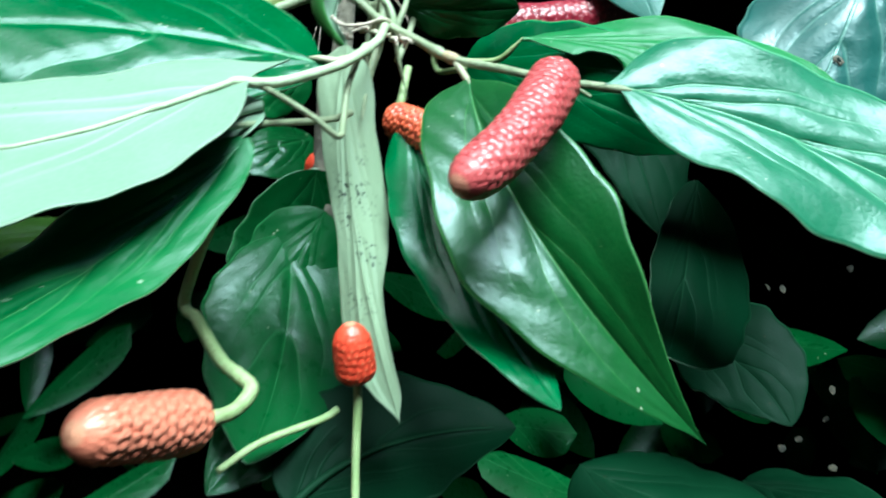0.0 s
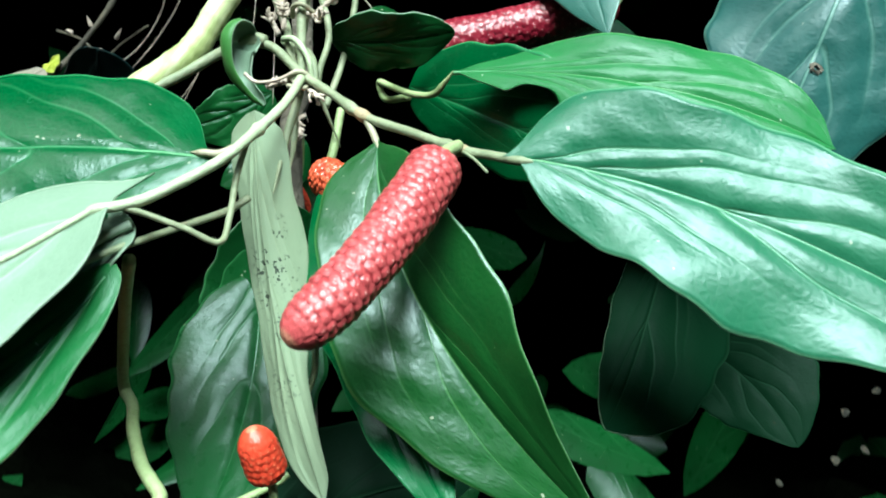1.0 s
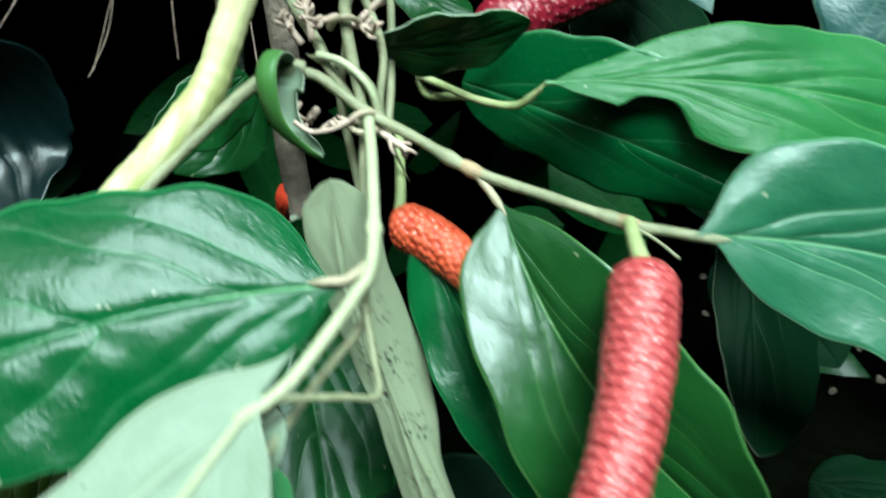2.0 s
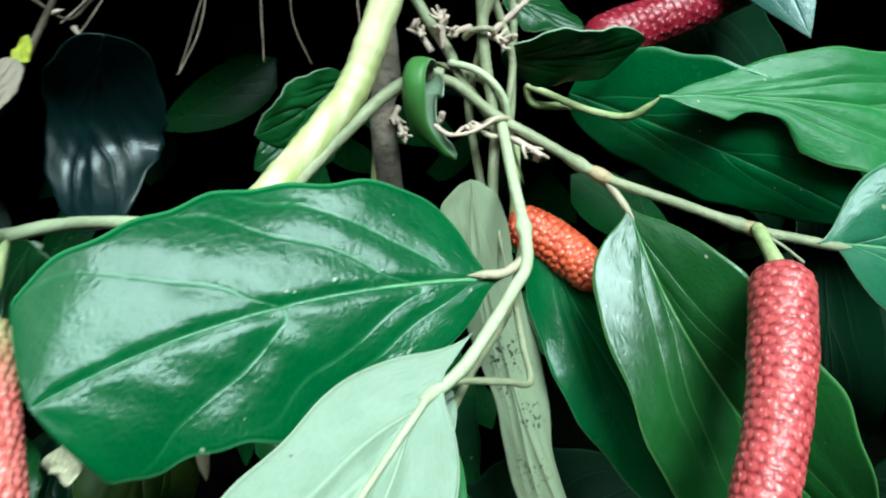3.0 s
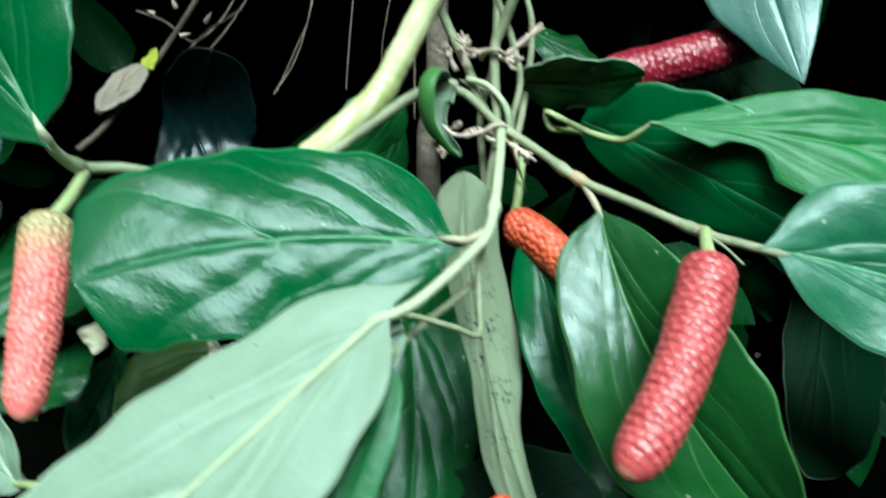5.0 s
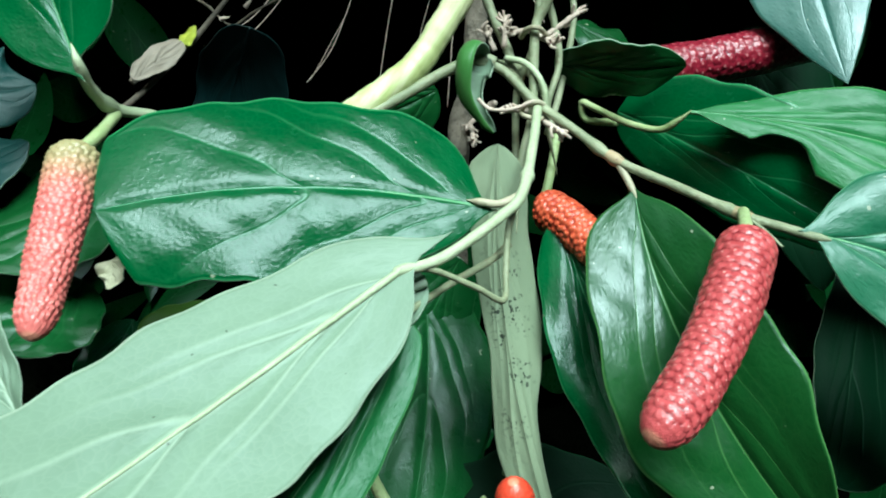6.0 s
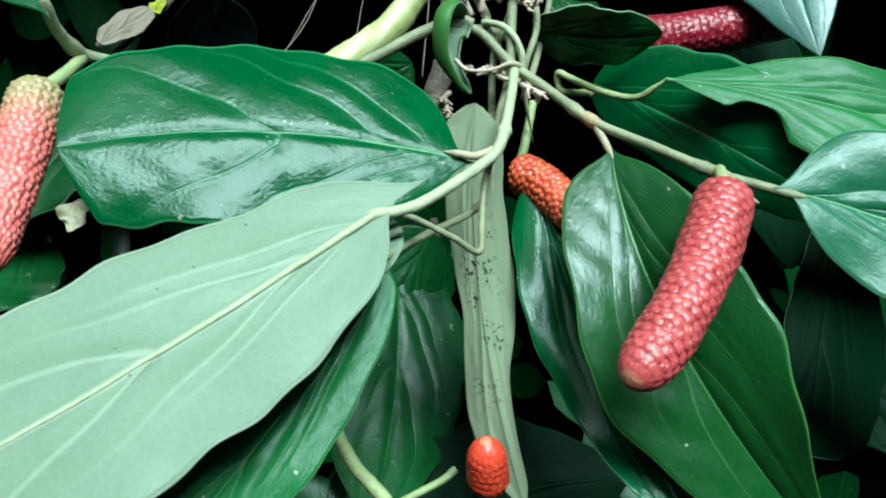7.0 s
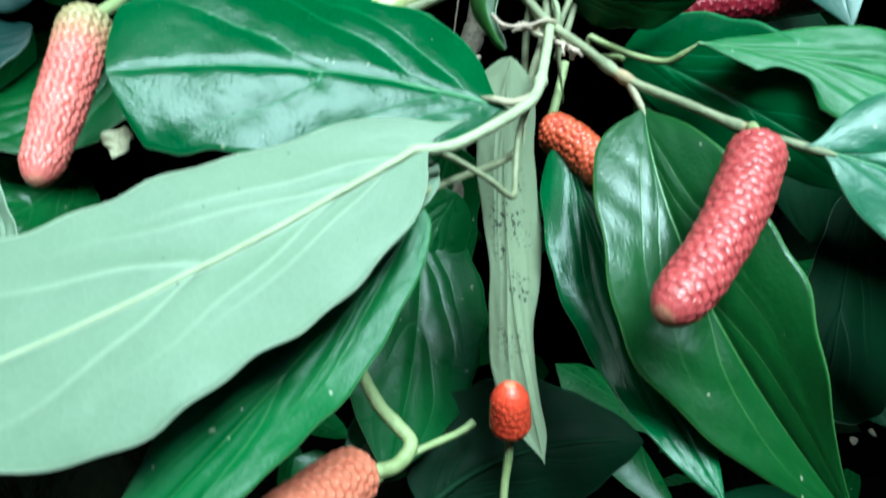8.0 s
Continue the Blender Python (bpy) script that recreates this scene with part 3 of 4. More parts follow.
low_middle = thing("vine_shoot", (0.088, 0.299, 1.309), "shaded low shoot with dark ribbed leaves", "vine shoot", "leafy shoots of the vine")
low_left = thing("vine_shoot", (0.018, 0.289, 1.329), "low shoot with olive, dark and dried leaves", "vine shoot", "leafy shoots of the vine")
far_left = thing("vine_shoot", (0.028, 0.339, 1.379), "deep shaded shoot with dark leaves and dry twigs", "vine shoot", "leafy shoots of the vine")
yellow = thing("yellow_stalk", (0.088, 0.299, 1.409), "thick pale yellow-green stalk leaning across the vine", "plant stalk")

# the woody stem and the green climbing stems
stem(vine, "trunk", [(0.0640, 0.3520, 0.0000), (0.0670, 0.3480, 0.6000), (0.0710, 0.3370, 1.2500), (0.0706, 0.3327, 1.3641), (0.0728, 0.3350, 1.3855), (0.0743, 0.3351, 1.4062), (0.0800, 0.3330, 1.6000), (0.0760, 0.3400, 2.1000)], 0.0034, BARK, "grey-brown woody climbing trunk", nodes=(0.3, 0.55, 0.8))
stem(vine, "stem", [(0.1021, 0.2865, 1.4167), (0.0990, 0.2886, 1.4085), (0.0945, 0.2913, 1.3989), (0.0924, 0.2914, 1.3932), (0.0926, 0.2891, 1.3768), (0.0908, 0.2853, 1.3653), (0.0911, 0.2771, 1.3527)], 0.0011, STEM, point=0.2)
stem(vine, "stem", [(0.0906, 0.2921, 1.4185), (0.0922, 0.2931, 1.4072), (0.0957, 0.2943, 1.3968), (0.0974, 0.2938, 1.3872), (0.0954, 0.2920, 1.3767), (0.0979, 0.2977, 1.3639)], 0.0008, STEM, point=0.2)
stem(vine, "stem", [(0.0965, 0.2939, 1.4186), (0.0934, 0.2942, 1.4051), (0.0922, 0.2933, 1.3910), (0.0889, 0.2948, 1.3816), (0.0893, 0.2927, 1.3670), (0.0903, 0.2864, 1.3569)], 0.0009, STEM, point=0.2)
stem(vine, "stem", [(0.0779, 0.3030, 1.4094), (0.0822, 0.3015, 1.3992), (0.0865, 0.2974, 1.3902), (0.0878, 0.2951, 1.3859), (0.0930, 0.2901, 1.3768)], 0.0011, STEM)
# right fruiting shoot
stem(right, "twig", [(0.0805, 0.2894, 1.3868), (0.0861, 0.2900, 1.3852), (0.0929, 0.2880, 1.3788), (0.1011, 0.2845, 1.3730), (0.1092, 0.2805, 1.3671), (0.1198, 0.2745, 1.3624), (0.1302, 0.2690, 1.3578), (0.1358, 0.2668, 1.3562), (0.1407, 0.2650, 1.3548), (0.1433, 0.2645, 1.3544)], 0.0010, STEM, "", nodes=(0.42, 0.78), point=0.1)
stem(right, "leaf_stalk", [(0.1092, 0.2805, 1.3671), (0.1107, 0.2795, 1.3647), (0.1121, 0.2780, 1.3620), (0.1133, 0.2760, 1.3596)], 0.0008, PINK, point=0.35)
stem(right, "joint", [(0.1076, 0.2813, 1.3682), (0.1092, 0.2805, 1.3671), (0.1106, 0.2797, 1.3664)], 0.00098, KNOT, "swollen tan joint", nodes=(0.5,))
stem(right, "joint", [(0.1288, 0.2697, 1.3584), (0.1302, 0.2690, 1.3578), (0.1316, 0.2684, 1.3574)], 0.00094, KNOT, "swollen tan joint", nodes=(0.5,))
stem(right, "hair_root", [(0.1309, 0.2680, 1.3573), (0.1333, 0.2660, 1.3555), (0.1357, 0.2640, 1.3530)], 0.0003, STEM)
leaf(right, (0.1405, 0.2649, 1.3553), (0.1751, 0.2645, 1.3441), (0.2107, 0.2620, 1.3230), (-0.0062, -0.0085, -0.0137), (0.0060, 0.0020, 0.0148), widths=((0, 0.45, 0.75, 1, 1, 0.75, 0.35, 0), (0, 0.75, 0.95, 1, 0.92, 0.7, 0.35, 0)), cup=0.1, wave=0.0016, lobes=0.01, lobes_b=0.03, skin=PALE_SHEEN, quilt=0.6, rib=0.5, sunk=0.5, rib_skin=RIB)
leaf(right, (0.1128, 0.2771, 1.3609), (0.1255, 0.2630, 1.3277), (0.1555, 0.2660, 1.2909), (-0.0150, -0.0075, -0.0066), (0.0128, -0.0060, 0.0050), widths=((0, 0.52, 0.72, 0.94, 0.72, 0.34, 0.10, 0), (0, 0.50, 0.86, 1.04, 0.74, 0.33, 0.10, 0)), cup=0.05, wave=0.0010, lobes=0.02, quilt=0.4, ridges=(0.55, 0.12), skin=DEEP, rib=0.42, sunk=0.5, rib_skin=RIB)
leaf(right, (0.0990, 0.2880, 1.3556), (0.1123, 0.2740, 1.3240), (0.1296, 0.2560, 1.2968), (-0.0095, -0.0020, -0.0023), (0.0095, 0.0000, 0.0031), cup=0.1, wave=0.0012, quilt=0.3, skin=SATIN)
# centre shoot
stem(centre, "twig", [(0.0937, 0.2870, 1.3775), (0.0936, 0.2780, 1.3702), (0.0930, 0.2620, 1.3607), (0.0897, 0.2575, 1.3565), (0.0829, 0.2500, 1.3510), (0.0795, 0.2465, 1.3493), (0.0764, 0.2440, 1.3486), (0.0754, 0.2435, 1.3480)], 0.00095, PALE, "", nodes=(0.42,), taper=0.95, point=0.03)
stem(centre, "leaf_stalk", [(0.0928, 0.2618, 1.3602), (0.0894, 0.2605, 1.3587), (0.0863, 0.2600, 1.3589), (0.0837, 0.2598, 1.3592)], 0.0008, PINK, point=0.3)
stem(centre, "leaf_stalk", [(0.0929, 0.2640, 1.3623), (0.0908, 0.2630, 1.3548), (0.0908, 0.2600, 1.3475), (0.0909, 0.2560, 1.3430), (0.0871, 0.2520, 1.3453), (0.0815, 0.2480, 1.3481), (0.0787, 0.2460, 1.3489)], 0.00062, STEM)
leaf(centre, (0.0861, 0.2604, 1.3581), (0.0557, 0.2505, 1.3607), (0.0288, 0.2385, 1.3562), (-0.0023, 0.0084, 0.0159), (0.0011, -0.0075, -0.0147), cup=0.10, wave=0.0006, lobes=0.03, lobes_b=0.05, widths=((0, 0.67, 0.93, 1, 0.98, 0.86, 0.72, 0.5), (0, 0.5, 0.86, 1, 0.93, 0.84, 0.76, 0.6)), quilt=0.35, ridges=(0.1, 0.28), steep=1.6, skin=SATIN, rib=0.5, sunk=0.5, rib_skin=RIB, label="broad glossy deep green leaf")
leaf(centre, (0.0764, 0.2440, 1.3486), (0.0532, 0.2180, 1.3291), (0.0408, 0.1858, 1.3193), (0.0109, -0.0060, -0.0088), (-0.0104, 0.0035, 0.0105), widths=((0, 0.60, 0.86, 0.96, 0.96, 0.88, 0.62, 0), (0, 0.66, 0.86, 1, 0.92, 0.68, 0.34, 0)), cup=-0.05, wave=0.0005, lobes=0.05, lobes_b=0.14, quilt=0.5, rib=0.6, sunk=0.55, rib_skin=PALE, label="pale grey-green underside with raised veins")
leaf(centre, (0.0792, 0.2499, 1.3460), (0.0668, 0.2450, 1.3387), (0.0531, 0.2346, 1.3276), (0.0028, -0.0028, -0.0055), (-0.0055, 0.0024, 0.0039), cup=0.0, wave=0.001)
# hanging shoot
stem(hanging, "leaf_stalk", [(0.0905, 0.2680, 1.3513), (0.0878, 0.2640, 1.3487), (0.0825, 0.2560, 1.3456), (0.0773, 0.2460, 1.3420), (0.0740, 0.2390, 1.3390)], 0.0007, STEM)
leaf(hanging, (0.0868, 0.2790, 1.3697), (0.0900, 0.2775, 1.3320), (0.1010, 0.2745, 1.2925), (0.0060, 0.0045, -0.0009), (-0.0060, 0.0015, -0.0010), widths=((0.55, 0.85, 1, 1.15, 0.50, 0.36, 0.28, 0), (0.7, 1.0, 0.88, 0.65, 0.90, 0.92, 0.42, 0)), cup=-0.1, wave=0.0010, back=SPECKLED, rib=0, label="narrow pale leaf with dark specks")
leaf(hanging, (0.0770, 0.2450, 1.3379), (0.0632, 0.2250, 1.3148), (0.0548, 0.2000, 1.3010), (-0.0066, -0.0010, 0.0055), (0.0070, -0.0010, -0.0043), cup=0.1, wave=0.0008, lobes=0.04, quilt=0.6, skin=FRESH, rib=0.5, sunk=0.5, rib_skin=RIB)
# left shoot
stem(left, "twig", [(0.0396, 0.2880, 1.3659), (0.0269, 0.2760, 1.3708), (0.0230, 0.2660, 1.3730), (0.0193, 0.2590, 1.3737), (0.0194, 0.2520, 1.3762), (0.0205, 0.2468, 1.3800), (0.0190, 0.2472, 1.3832)], 0.0011, PALE, "", nodes=(0.72,), taper=0.9, point=0.25)
leaf(left, (0.0197, 0.2475, 1.3803), (0.0103, 0.2480, 1.4024), (0.0039, 0.2470, 1.4238), (0.0133, 0.0020, 0.0054), (-0.0107, -0.0040, -0.0057), widths=((0, 0.55, 0.85, 1, 0.95, 0.7, 0.35, 0), (0, 0.6, 0.95, 1.3, 1.4, 1.1, 0.5, 0)), cup=0.08, lobes_b=0.08, lobes=0.01, wave=0.001, quilt=0.25, skin=SATIN, rib=0.5, sunk=0.5, rib_skin=RIB)
leaf(left, (0.0162, 0.2729, 1.3696), (0.0021, 0.2654, 1.3540), (-0.0107, 0.2529, 1.3459), (-0.0080, 0.0074, 0.0085), (0.0079, -0.0061, -0.0091), cup=0.1)
stem(left, "leaf_stalk", [(0.0353, 0.2290, 1.3263), (0.0265, 0.2310, 1.3256), (0.0189, 0.2330, 1.3249)], 0.0007, YOUNG)
leaf(left, (0.0191, 0.2330, 1.3249), (0.0104, 0.2370, 1.3355), (0.0025, 0.2420, 1.3496), (0.0039, -0.0010, 0.0018), (-0.0059, -0.0030, -0.0017), cup=0.1, lobes=0.04, skin=UNDER, label="pale bluish-green leaf")
# upper right shoot
stem(upper, "twig", [(0.0955, 0.2954, 1.3728), (0.0979, 0.3005, 1.3837), (0.0999, 0.3050, 1.3988), (0.0981, 0.3068, 1.4090)], 0.0008, STEM)
stem(upper, "leaf_stalk", [(0.1106, 0.3100, 1.3765), (0.1037, 0.3140, 1.3774), (0.1025, 0.3130, 1.3812), (0.1056, 0.3110, 1.3797), (0.1126, 0.3040, 1.3759), (0.1187, 0.2990, 1.3743), (0.1222, 0.2960, 1.3761), (0.1243, 0.2945, 1.3779)], 0.00085, YOUNG, point=0.2)
leaf(upper, (0.1240, 0.2950, 1.3777), (0.1643, 0.2910, 1.3708), (0.1965, 0.2930, 1.3566), (-0.0056, -0.0060, -0.0113), (0.0041, 0.0040, 0.0100), widths=((0, 0.25, 0.6, 1, 0.95, 0.7, 0.35, 0), (0, 0.3, 0.7, 1, 1, 0.75, 0.35, 0)), cup=0.10, wave=0.0012, quilt=0.6, bite=(0.22, -0.6), skin=FRESH, rib=0.45, sunk=0.5, rib_skin=RIB, label="fresh green leaf with a bitten edge")
leaf(upper, (0.1105, 0.3108, 1.3791), (0.1385, 0.2970, 1.3643), (0.1611, 0.2900, 1.3500), (-0.0080, 0.0052, -0.0052), (0.0095, -0.0056, 0.0112), cup=0.1, full=0.5, quilt=0.15, skin=SATIN)
leaf(upper, (0.0961, 0.2990, 1.3882), (0.1092, 0.2986, 1.3867), (0.1237, 0.3011, 1.3880), (0.0011, 0.0044, -0.0057), (-0.0001, -0.0058, 0.0043), cup=0.1, blunt=0.62, quilt=0.2)
leaf(upper, (0.0999, 0.3150, 1.3995), (0.1075, 0.3132, 1.3953), (0.1144, 0.3111, 1.3913), (-0.0015, -0.0029, -0.0037), (0.0025, 0.0047, 0.0032), cup=0.1, quilt=0.2)
leaf(upper, (0.1391, 0.3307, 1.4598), (0.1485, 0.3172, 1.4195), (0.1562, 0.3029, 1.3844), (-0.0168, 0.0048, 0.0006), (0.0142, -0.0054, -0.0007), cup=0.1, full=0.6, blunt=1.0, quilt=0.15, skin=BLUISH, label="pointed bluish leaf")
worn_leaf = leaf(upper, (0.2066, 0.2987, 1.4036), (0.1942, 0.2963, 1.3750), (0.1825, 0.2985, 1.3499), (-0.0189, 0.0073, 0.0082), (0.0166, 0.0017, -0.0138), cup=0.1, skin=WORN_BLUE, quilt=0.9, rib=0.5, sunk=0.5, rib_skin=RIB, label="broad bluish leaf")
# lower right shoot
leaf(lower, (0.1713, 0.3286, 1.3527), (0.1613, 0.3039, 1.3226), (0.1530, 0.2839, 1.3061), (-0.0072, 0.0001, 0.0027), (0.0170, 0.0068, -0.0048), cup=0.1, quilt=0.3, skin=DULL_SHADE)
leaf(lower, (0.1726, 0.3621, 1.3146), (0.1879, 0.3507, 1.3048), (0.1984, 0.3433, 1.2889), (-0.0098, -0.0034, -0.0095), (0.0133, 0.0021, 0.0135), cup=0.1, quilt=0.3, skin=DULL_SHADE)
leaf(lower, (0.1419, 0.3393, 1.4028), (0.1544, 0.3343, 1.3699), (0.1625, 0.3304, 1.3380), (-0.0128, -0.0023, -0.0032), (0.0158, 0.0043, 0.0090), cup=0.1, skin=DULL_SHADE)
leaf(lower, (0.1365, 0.2919, 1.2837), (0.1560, 0.2821, 1.2775), (0.1826, 0.2768, 1.2731), (-0.0059, -0.0108, -0.0092), (0.0032, 0.0158, 0.0081), cup=0.1, skin=DULL_SHADE)
leaf(lower, (0.1757, 0.3130, 1.2783), (0.1897, 0.3019, 1.2762), (0.2021, 0.2895, 1.2736), (-0.0058, -0.0100, -0.0080), (0.0050, 0.0094, 0.0048), cup=0.1, skin=DULL_SHADE)
# lower middle shoot
leaf(low_middle, (0.0644, 0.3240, 1.3364), (0.0688, 0.3081, 1.3081), (0.0692, 0.2831, 1.2829), (-0.0171, -0.0103, -0.0004), (0.0165, 0.0056, -0.0012), cup=0.1)
leaf(low_middle, (0.0735, 0.3243, 1.3427), (0.0652, 0.3195, 1.3238), (0.0572, 0.3099, 1.2995), (-0.0130, -0.0015, 0.0049), (0.0086, 0.0023, -0.0040), cup=0.1)
leaf(low_middle, (0.0771, 0.2904, 1.2729), (0.0954, 0.2994, 1.2850), (0.1238, 0.3083, 1.2893), (-0.0047, 0.0104, 0.0147), (0.0063, -0.0114, -0.0123), cup=0.15, quilt=0.2, skin=DULL_SHADE, back=DULL_SHADE)
leaf(low_middle, (0.0804, 0.3098, 1.2986), (0.0689, 0.3008, 1.2880), (0.0588, 0.2899, 1.2754), (-0.0095, 0.0025, 0.0071), (0.0081, -0.0035, -0.0055), cup=0.1)
leaf(low_middle, (0.0703, 0.3260, 1.3546), (0.0631, 0.3300, 1.3243), (0.0516, 0.3218, 1.2966), (-0.0144, -0.0102, -0.0008), (0.0134, 0.0078, 0.0066), cup=0.1)
stem(low_middle, "twig", [(0.0853, 0.2925, 1.2935), (0.0823, 0.2897, 1.2915), (0.0724, 0.2812, 1.2875), (0.0670, 0.2729, 1.2830)], 0.0009, YOUNG)
# left lower cluster
leaf(low_left, (0.0289, 0.2899, 1.3305), (0.0211, 0.2779, 1.3244), (0.0208, 0.2665, 1.3160), (-0.0100, -0.0030, 0.0037), (0.0080, 0.0058, -0.0062), cup=0.1, skin=OLIVE, label="olive yellowing leaf")
leaf(low_left, (0.0280, 0.2440, 1.3479), (0.0290, 0.2425, 1.3458), (0.0286, 0.2420, 1.3435), (-0.0026, 0.0005, 0.0004), (0.0021, 0.0005, 0.0001), full=0.3, skin=SCRAP, label="bleached leaf scrap")
leaf(low_left, (0.0287, 0.2825, 1.3344), (0.0322, 0.2805, 1.3297), (0.0337, 0.2760, 1.3221), (-0.0025, 0.0009, -0.0009), (0.0019, -0.0003, 0.0003), skin=SCRAP)
leaf(low_left, (0.0009, 0.2936, 1.3281), (0.0006, 0.2824, 1.3188), (-0.0018, 0.2741, 1.3122), (-0.0057, -0.0022, 0.0022), (0.0077, 0.0015, -0.0046), cup=0.1, skin=SATIN)
leaf(low_left, (0.0031, 0.2724, 1.3399), (0.0002, 0.2617, 1.3332), (-0.0024, 0.2553, 1.3288), (-0.0086, 0.0032, 0.0094), (0.0109, 0.0002, -0.0028), cup=0.1)
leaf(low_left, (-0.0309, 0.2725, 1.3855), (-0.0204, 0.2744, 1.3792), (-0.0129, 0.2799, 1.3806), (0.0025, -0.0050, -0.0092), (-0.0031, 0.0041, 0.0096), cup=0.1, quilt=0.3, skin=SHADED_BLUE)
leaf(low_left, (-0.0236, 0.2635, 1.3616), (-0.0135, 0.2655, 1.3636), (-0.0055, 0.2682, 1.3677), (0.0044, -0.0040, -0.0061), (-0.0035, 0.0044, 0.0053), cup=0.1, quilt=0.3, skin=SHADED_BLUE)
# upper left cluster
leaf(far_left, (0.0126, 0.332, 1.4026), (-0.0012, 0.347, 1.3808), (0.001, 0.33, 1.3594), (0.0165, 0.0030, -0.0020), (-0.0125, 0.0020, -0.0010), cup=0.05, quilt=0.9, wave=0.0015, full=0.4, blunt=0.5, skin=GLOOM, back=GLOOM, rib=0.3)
leaf(far_left, (0.0640, 0.3370, 1.3867), (0.0529, 0.3320, 1.3803), (0.0423, 0.3276, 1.3770), (-0.0014, -0.0037, 0.0064), (0.0030, 0.0034, -0.0086), cup=0.1)
leaf(far_left, (0.0544, 0.3834, 1.3799), (0.0455, 0.3693, 1.3728), (0.0329, 0.3631, 1.3644), (-0.0057, -0.0009, 0.0057), (0.0048, -0.0010, -0.0114), cup=0.1)
leaf(far_left, (-0.0167, 0.3227, 1.3874), (-0.0137, 0.3300, 1.3935), (-0.0107, 0.3380, 1.3999), (0.0030, 0.0000, -0.0024), (-0.0033, 0.0000, 0.0025), blunt=0.4, skin=DEAD, back=DEAD, label="dry greyish-tan leaf")
leaf(far_left, (-0.0110, 0.3380, 1.3989), (-0.0098, 0.3400, 1.4015), (-0.0085, 0.3420, 1.4052), (0.0018, 0.0000, -0.0008), (-0.0019, 0.0000, 0.0008), skin=TURNING, back=TURNING, label="bright yellow leaf tip")
stem(far_left, "dry_twig", [(-0.0220, 0.3200, 1.3770), (-0.0168, 0.3270, 1.3841), (-0.0084, 0.3460, 1.4050), (0.0045, 0.3560, 1.4301), (0.0126, 0.3640, 1.4614)], 0.0009, DRY, nodes=(0.35, 0.6))
stem(far_left, "dry_twig", [(-0.0237, 0.36, 1.4192), (-0.0146, 0.36, 1.4154), (-0.0062, 0.36, 1.4089), (0.001, 0.36, 1.4127), (0.0106, 0.36, 1.4175)], 0.0004, DRY, nodes=(0.3, 0.6))
stem(far_left, "bud", [(-0.0105, 0.36, 1.4193), (-0.0108, 0.3595, 1.4206), (-0.0114, 0.359, 1.4227)], 0.0007, ROOT, "pale dry bud", point=0.5)
stem(far_left, "bud", [(-0.0014, 0.36, 1.4144), (-0.0002, 0.3595, 1.4155), (0.0014, 0.359, 1.4172)], 0.0007, ROOT, "pale dry bud", point=0.5)
stem(far_left, "bud", [(-0.0096, 0.36, 1.4108), (-0.0081, 0.3595, 1.411), (-0.0059, 0.359, 1.4113)], 0.0007, ROOT, "pale dry bud", point=0.5)
stem(far_left, "bud", [(-0.0177, 0.36, 1.4179), (-0.0185, 0.3595, 1.4183), (-0.0198, 0.359, 1.4189)], 0.0007, ROOT, "pale dry bud", point=0.5)
stem(far_left, "bud", [(-0.0051, 0.36, 1.4068), (-0.0044, 0.3595, 1.4056), (-0.0036, 0.359, 1.4036)], 0.0007, ROOT, "pale dry bud", point=0.5)
# yellow stalk
stem(yellow, "stalk", [(0.0907, 0.3000, 1.4315), (0.0832, 0.2960, 1.4149), (0.0782, 0.2930, 1.4037), (0.0731, 0.2900, 1.3937), (0.0691, 0.2880, 1.3866), (0.0643, 0.2850, 1.3814), (0.0578, 0.2800, 1.3753), (0.0509, 0.2740, 1.3692)], 0.0027, YELLOW, taper=1.15)
stem(yellow, "branch", [(0.0846, 0.2898, 1.3866), (0.0815, 0.2895, 1.3873), (0.0744, 0.2885, 1.3846), (0.0676, 0.2850, 1.3799), (0.0612, 0.2800, 1.3752), (0.0555, 0.2740, 1.3702)], 0.0013, STEM)
# curled leaf remnant and its tendril
curled_leaf(centre, [(0.0836, 0.2880, 1.3876), (0.0810, 0.2850, 1.3856), (0.0804, 0.2850, 1.3807), (0.0819, 0.2855, 1.3769), (0.0851, 0.2870, 1.3724)], 0.0043, "small curled leaf remnant")
stem(centre, "tendril", [(0.0819, 0.2850, 1.3788), (0.0843, 0.2848, 1.3769), (0.0875, 0.2850, 1.3767), (0.0902, 0.2855, 1.3774), (0.0930, 0.2858, 1.3787)], 0.0004, ROOT)
stem(vine, "stem", [(0.0954, 0.2900, 1.3767), (0.0943, 0.2916, 1.3820), (0.0908, 0.2951, 1.3857), (0.0863, 0.2972, 1.3876), (0.0838, 0.2992, 1.3888)], 0.0010, STEM, point=0.3)
# hanging root hairs
stem(vine, "hanging_root", [(0.0460, 0.3685, 1.4373), (0.0439, 0.3695, 1.4242), (0.0412, 0.3698, 1.4072), (0.0394, 0.3692, 1.3924)], 0.00014, ROOT)
stem(vine, "hanging_root", [(0.0377, 0.3670, 1.4375), (0.0331, 0.3673, 1.4261), (0.0273, 0.3669, 1.4093), (0.0235, 0.3660, 1.4007), (0.0173, 0.3640, 1.3919)], 0.00014, ROOT)
stem(vine, "hanging_root", [(0.0306, 0.3707, 1.4386), (0.0286, 0.3721, 1.4185), (0.0232, 0.3711, 1.4063), (0.0167, 0.3691, 1.3933)], 0.00012, ROOT)
stem(vine, "hanging_root", [(0.0705, 0.3263, 1.4270), (0.0695, 0.3279, 1.4050), (0.0686, 0.3269, 1.3813)], 0.00012, ROOT)
